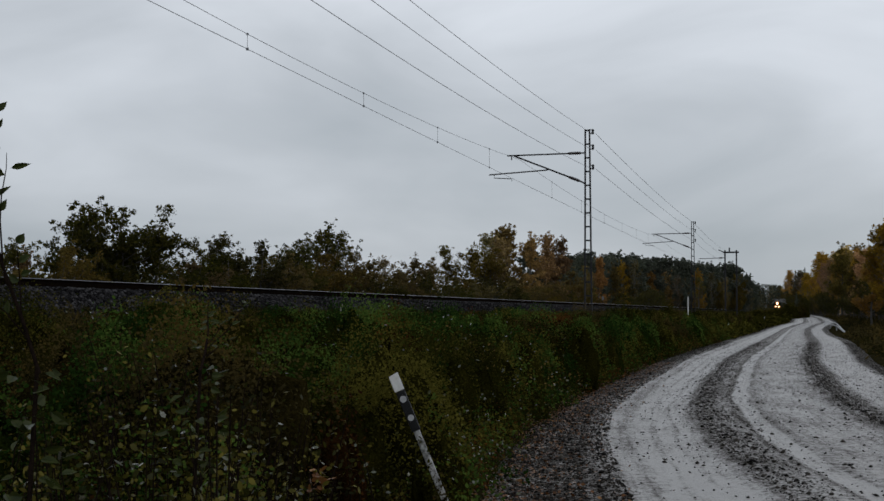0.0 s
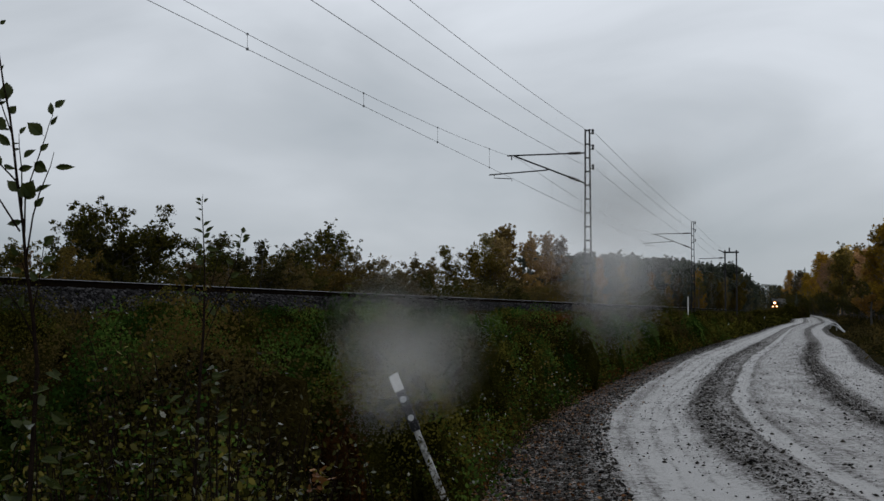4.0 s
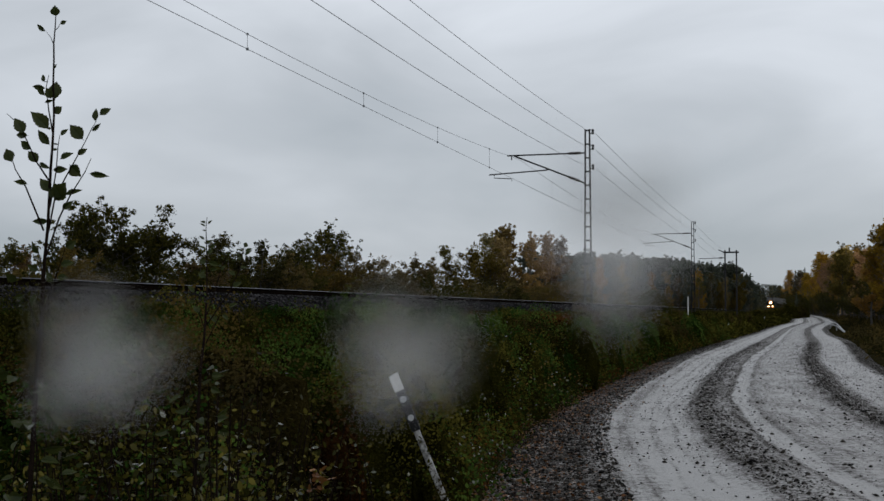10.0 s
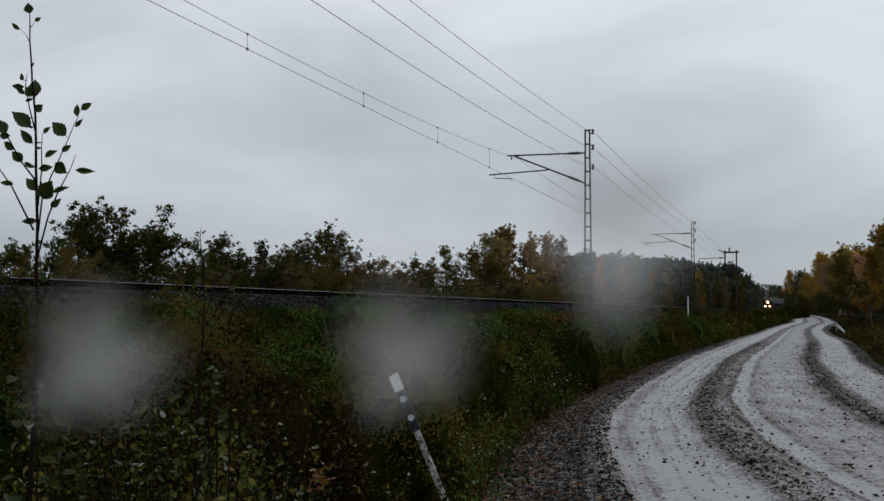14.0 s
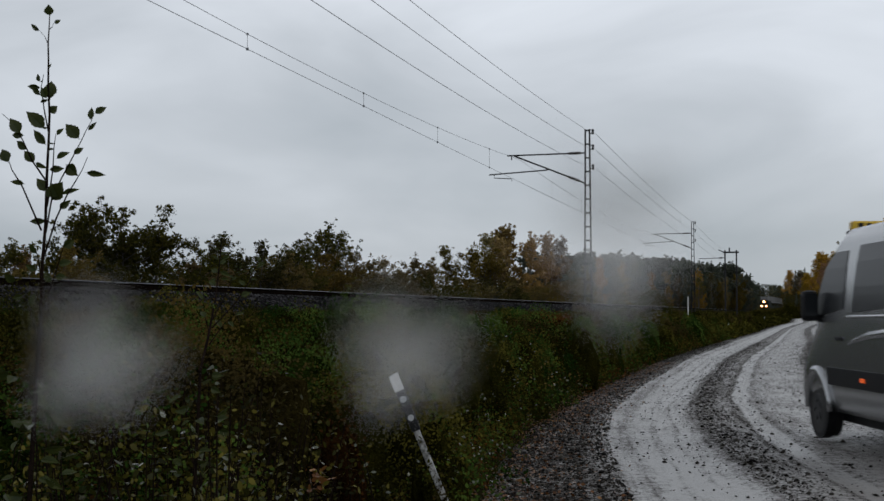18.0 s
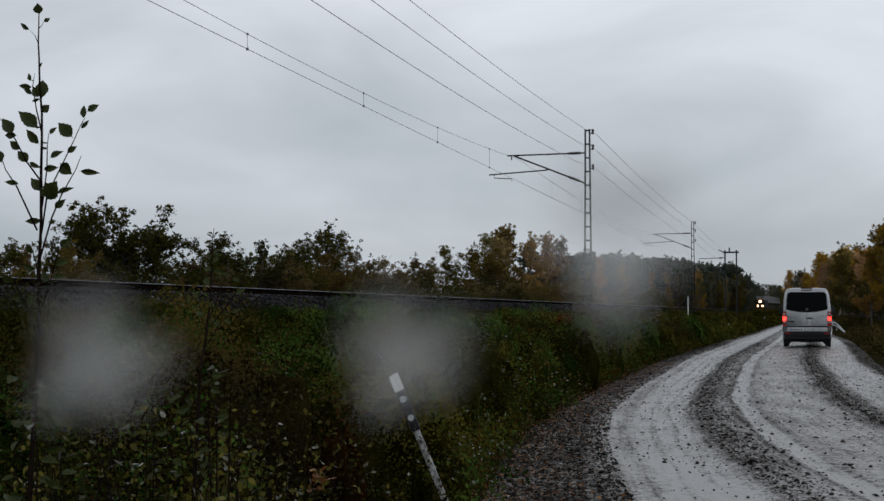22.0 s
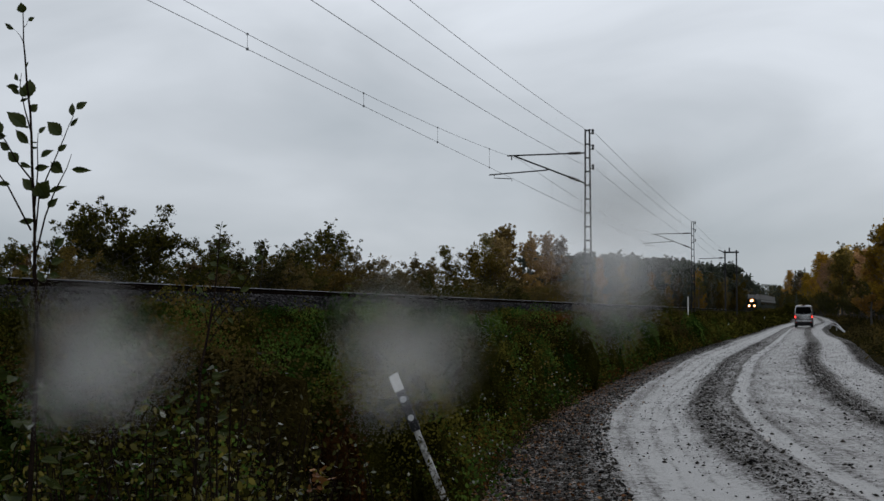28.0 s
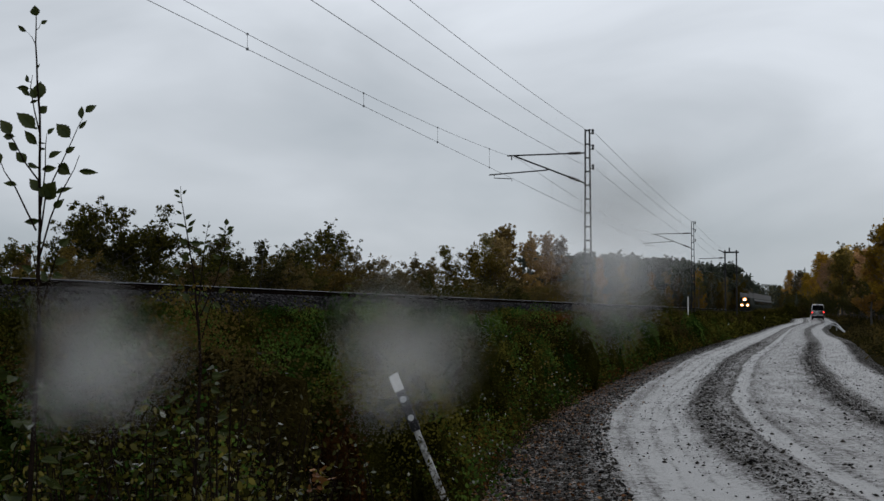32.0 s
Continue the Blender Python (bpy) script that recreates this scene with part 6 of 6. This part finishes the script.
def build_train():
    loco = tagged(new("locomotive"), "electric locomotive with three bright headlights on the track", "locomotive")
    part("body", car_shell(19.0, 1.0, 3.85, 1.5, 1.0), M_TGREEN, loco, "dark green body")
    part("roof", car_shell(18.0, 3.5, 3.98, 1.25, 0.6, 0.2), M_TGREY, loco)
    part("windscreen", Geo().prism([(9.30, -1.2, 2.45), (9.30, 1.2, 2.45), (8.98, 1.1, 3.35), (8.98, -1.1, 3.35)], (0.06, 0, 0.03)), M_TINT, loco, "dark windscreen")
    part("front_band", Geo().box((9.5, 0, 1.75), (0.08, 2.6, 0.5), bevel=0.02), M_TGREEN, loco, "dark front band")
    for y in (-0.74, 0.74):
        low = part("headlight", Geo().disc((9.56, y, 1.75), 0.13, (1, 0, 0), 0.08), M_HEADLOW, loco, "lit lower headlight")
        part("glare_disc", Geo().disc((9.53, y, 1.75), 0.40, (1, 0, 0), 0.06), M_GLARE, low, "warm disc imitating the headlight's glare")
        part("buffer", Geo().tube([(9.5, y, 1.06), (10.0, y, 1.06), (10.05, y, 1.06)], [0.1, 0.1, 0.25], 14), M_DARKSTEEL, loco)
    high = part("top_headlight", Geo().disc((9.02, 0, 3.15), 0.20, (1, 0, 0), 0.5), M_HEAD, loco, "bright top headlight")
    # Added emitting disc: the top lamp's halo of glare, not a lamp part.
    part("glare_disc", Geo().disc((9.0, 0, 3.15), 0.60, (1, 0, 0), 0.46), M_GLARE, high, "warm disc imitating the headlight's glare")
    for x in (-5.2, 5.2):
        bogie(loco, x)
    part("pantograph", Geo().tube([(-6.5, 0, 4.1), (-5.2, 0, 4.9), (-6.3, 0, 5.75)], 0.05, 6).box((-6.3, 0, 5.8), (0.35, 1.7, 0.06)), M_DARKSTEEL, loco, "raised pantograph")
    part("snow_plough", Geo().box((9.45, 0, 0.5), (0.3, 2.7, 0.55), bevel=0.05), M_BLACKPL, loco)
    cars = [loco]
    for i in range(4):
        c = tagged(new("passenger_coach"), "white and green passenger coach with dark windows", "coach", "coaches of the train")
        part("body", car_shell(26.0, 0.95, 3.92, 1.55), M_TGREEN, c, "dark green body")
        part("roof", car_shell(25.6, 3.6, 4.02, 1.35, 0.0, 0.15), M_TGREY, c, "light grey wet roof")
        for sg in (-1, 1):
            part("white_band", Geo().box((0, sg * 1.53, 3.3), (25.7, 0.05, 0.5)), M_TWHITE, c, "white upper band")
            for k in range(9):
                part("window", Geo().box((-10 + 2.5 * k, sg * 1.545, 2.45), (1.7, 0.04, 0.85), bevel=0.01), M_TINT, c, "dark window")
        for x in (-9.2, 9.2):
            bogie(c, x)
        cars.append(c)
    return cars


# ---------------------------------------------------------------- raindrops on the lens
def water_material():
    m, n, l, p = node_mat("blurred_rain_water")
    t = n.new("ShaderNodeBsdfTranslucent")
    t.inputs["Color"].default_value = (0.95, 0.94, 0.91, 1)
    l.new(t.outputs[0], n["Material Output"].inputs["Surface"])
    return m


M_WATER = water_material()
DROP_AWAY, DROP_PITCH = 0.06, 3.0e-5


def raindrop(side, up, wide, tall, dense, steep, seed):
    """A drop spread over the lens, a hand's breadth out of focus: a cap of minute water scales, thick at its heart and thinning to its rim.
    Each scale leans as the drop's curved face does, so that the foot of the drop gathers the sky and its crown the ground."""
    rng = np.random.default_rng(seed)
    nx, nz = int(2.4 * wide / DROP_PITCH), int(2.4 * tall / DROP_PITCH)
    gx, gz = np.meshgrid((np.arange(nx) - nx / 2) * DROP_PITCH, (np.arange(nz) - nz / 2) * DROP_PITCH)
    gx, gz = gx.ravel() + rng.uniform(-0.2, 0.2, gx.size) * DROP_PITCH, gz.ravel() + rng.uniform(-0.2, 0.2, gz.size) * DROP_PITCH
    rim = 1 + 0.10 * np.sin(3 * np.arctan2(gz, gx) + seed) + 0.07 * np.sin(5 * np.arctan2(gz, gx) + 2 * seed)
    r = np.hypot(gx / wide, gz / tall) / rim
    cover = dense * np.clip(1 - r * r, 0, 1) ** 3.0
    keep = cover > 0.002
    gx, gz, r, cover = gx[keep], gz[keep], r[keep], cover[keep]
    lean = radians(steep) * np.tanh(gz / (0.30 * tall))
    half = np.sqrt(cover) * DROP_PITCH * 0.5
    c = np.stack([gx, 0.0 * gx, gz], 1)
    a = np.stack([half, 0 * half, 0 * half], 1)
    b = np.stack([0 * half, -half * np.tan(lean), half], 1)
    v = np.stack([c - a - b, c + a - b, c + a + b, c - a + b], 1).reshape(-1, 3)
    ob = part("raindrop", np_mesh("raindrop", v, np.arange(len(v)).reshape(-1, 4)), M_WATER)
    tagged(ob, "blurred translucent grey raindrop clinging to the lens glass", "raindrop", "raindrops on the lens")
    ob.matrix_basis = HOLD @ Matrix.Translation((side, up, -DROP_AWAY)) @ Matrix.Rotation(radians(90), 4, "X")
    return ob


def build_raindrops():
    return [raindrop(-0.01535, -0.00467, 0.0046, 0.0048, 0.40, 24, 1), raindrop(-0.00165, -0.00440, 0.0045, 0.0044, 0.40, 24, 2), raindrop(0.00785, 0.0012, 0.0053, 0.0058, 0.54, 52, 3)]


# ---------------------------------------------------------------- motion of the things
VAN_T = [0, 17.3, 18.3, 19.0, 19.5, 20, 21, 22, 23, 24, 25, 26, 28, 30, 32]
VAN_Y = [-169.4, 4.9, 14.9, 20.8, 25.4, 31.0, 43.3, 57.2, 71.3, 86.5, 102, 118, 152, 187, 220]
TRAIN_T = [0, 6, 13, 18.3, 23, 28, 32]
TRAIN_Y = [560, 525, 484, 452, 423, 386, 353]


def lane_place(s):
    return place(s, float(np.interp(s, LANE_S, LANE_D)), float(road_up(s)) + 0.015)


def van_rows():
    rows, roll, last = [], [], None
    dist = 0.0
    for f in range(0, 961):
        t = f / 30
        # even the knots out over half a second
        y = float(np.mean([np.interp(t + q, VAN_T, VAN_Y) if t + q <= 32 else VAN_Y[-1] + 13 * (t + q - 32) for q in np.linspace(-0.4, 0.4, 9)])) if t > 0.4 else -169.4 + 10 * t
        s = (y + 0.2431 * 14) / 0.97
        a, b = lane_place(s), lane_place(s + 4.2)
        way = b - a
        m = Matrix.Translation(a) @ Matrix.Rotation(math.atan2(way.y, way.x), 4, "Z") @ Matrix.Rotation(-math.atan2(way.z, way.to_2d().length), 4, "Y")
        m = m @ Matrix.Rotation(radians(float(np.interp(t, (18.0, 19.0, 20.0), (2.2, 2.2, 0.0)))), 4, "Z") @ Matrix.Translation((0, float(np.interp(t, (19.0, 20.0), (-0.13, 0.0))), 0))
        if last is not None:
            dist += (a - last).length
        last = a
        if f % 6 == 0:
            rows.append((t, m))
        roll.append((t, dist / 0.345))
    return rows, roll


def train_rows(offset):
    rows = []
    for t in np.arange(0, 32.01, 1.0):
        y = float(np.interp(t, TRAIN_T, TRAIN_Y))
        s = y / 0.97 + offset
        p, q = place(s - 6, float(bend(s - 6)), float(rail_z(s - 6))), place(s + 6, float(bend(s + 6)), float(rail_z(s + 6)))
        way = p - q
        rows.append((float(t), Matrix.Translation((p + q) / 2) @ Matrix.Rotation(math.atan2(way.y, way.x), 4, "Z") @ Matrix.Rotation(-math.atan2(way.z, way.to_2d().length), 4, "Y")))
    return rows


SWAY_T = [0, 0.4, 0.8, 1.2, 1.6, 2.0, 2.4, 2.6, 2.8, 3.0, 3.2, 3.5, 4.2, 5.0, 5.5, 6, 6.5, 7, 7.5, 8, 8.5, 9, 9.5, 10, 10.5, 11, 11.5, 12, 12.5, 13, 13.5, 14, 14.5, 15.5, 16.5, 17, 17.5, 18, 18.5, 19, 20, 21, 21.5, 22, 22.5, 23, 23.5, 24, 24.5, 25, 25.5, 26.5, 27.5, 28, 28.5, 29, 29.5, 30, 30.5, 31, 31.5, 32]
SWAY_X = [-225, -230, -265, -220, -265, -230, -90, -120, -240, -250, -215, -65, -80, 0, 14, -13, 4, 12, 18, 17, 30, 30, 9, 30, 4, 14, -6, 4, 24, -25, 20, -11, -8, -30, -23, -5, -5, 20, 6, 9, -5, -25, -26, 4, -19, -2, -78, -66, -31, -57, -85, -50, -45, -22, -30, -50, -66, -35, -40, 1, -4, -6]


TIP_T = [0, 1.2, 2.4, 2.8, 3.0, 3.3, 3.5, 4.5, 5.5, 6, 6.3, 6.6, 7, 8, 9, 10, 11, 11.5, 12.5, 13, 14, 15.2, 16.5, 17, 17.5, 19, 20, 20.5, 22, 23, 25.2, 26.5, 28, 28.3, 28.6, 29, 29.6, 30.6, 31, 31.6, 32]
TIP_X = [-70, -110, -60, 30, 25, -90, -25, 0, -15, 10, 12, -18, -38, 10, 18, -10, -30, 5, -20, -42, -30, 0, 10, 10, 38, -25, 20, 45, 0, -30, -40, 0, 22, -90, -52, -75, -60, -30, 18, -5, -32]
TIP_DROP = [200, 230, 180, 48, 48, 40, 10, 20, 10, 10, 10, 38, 58, 60, 70, 50, 40, 10, 55, 50, 66, 30, 2, 2, 64, 80, 34, 26, 70, 72, 80, 40, 58, 4, 0, 4, 50, 2, 2, 2, 2]


def sway_rows(top):
    rest = top.matrix_basis.copy()
    return [(t, rest @ Matrix.Rotation(math.atan2(x, 632), 4, "Y") @ Matrix.Rotation(0.02 * math.sin(t * 2.3), 4, "X")) for t, x in zip(SWAY_T, SWAY_X)]


def dip_rows(top):
    rest = top.matrix_basis.copy()
    rows = []
    for t, x, y in zip(TIP_T, TIP_X, TIP_DROP):
        back = math.acos(max(0.2, 1 - y / 322))
        rows.append((t, rest @ Matrix.Rotation(math.atan2(x, 322), 4, "Y") @ Matrix.Rotation(-back, 4, "X")))
    return rows


def motions():
    rows, roll = van_rows()
    walk(VAN, rows)
    for w, x, sg in WHEELS:
        walk(w, [(t, Matrix.Translation((x, sg * 0.865, 0.345)) @ Matrix.Rotation(a, 4, "Y")) for t, a in roll])
    off = 9.8
    for i, car in enumerate(CARS):
        walk(car, train_rows(off + (0 if i == 0 else 23.2 + 26.7 * (i - 1))))
    for drop, lands in zip(DROPS, (5.55, 2.47, 2.47)):
        rest = drop.matrix_basis.copy()
        over = Matrix.Translation((0, 0, 0.026)) @ rest
        walk(drop, [(0.0, over), (lands - 0.1, over), (lands, rest), (32.0, rest)])
    walk(SAPLINGS[0], sway_rows(SAPLINGS[0]))
    walk(SAPLINGS[1], dip_rows(SAPLINGS[1]))


build_ground()
build_road()
build_track()
build_masts()
build_wires()
build_trees()
build_woods()
build_meadows()
build_posts()
build_guard_rail()
build_track_sign()
VAN, WHEELS = build_van()
CARS = build_train()
SAPLINGS = build_saplings()
DROPS = build_raindrops()
build_loose_gravel()
motions()
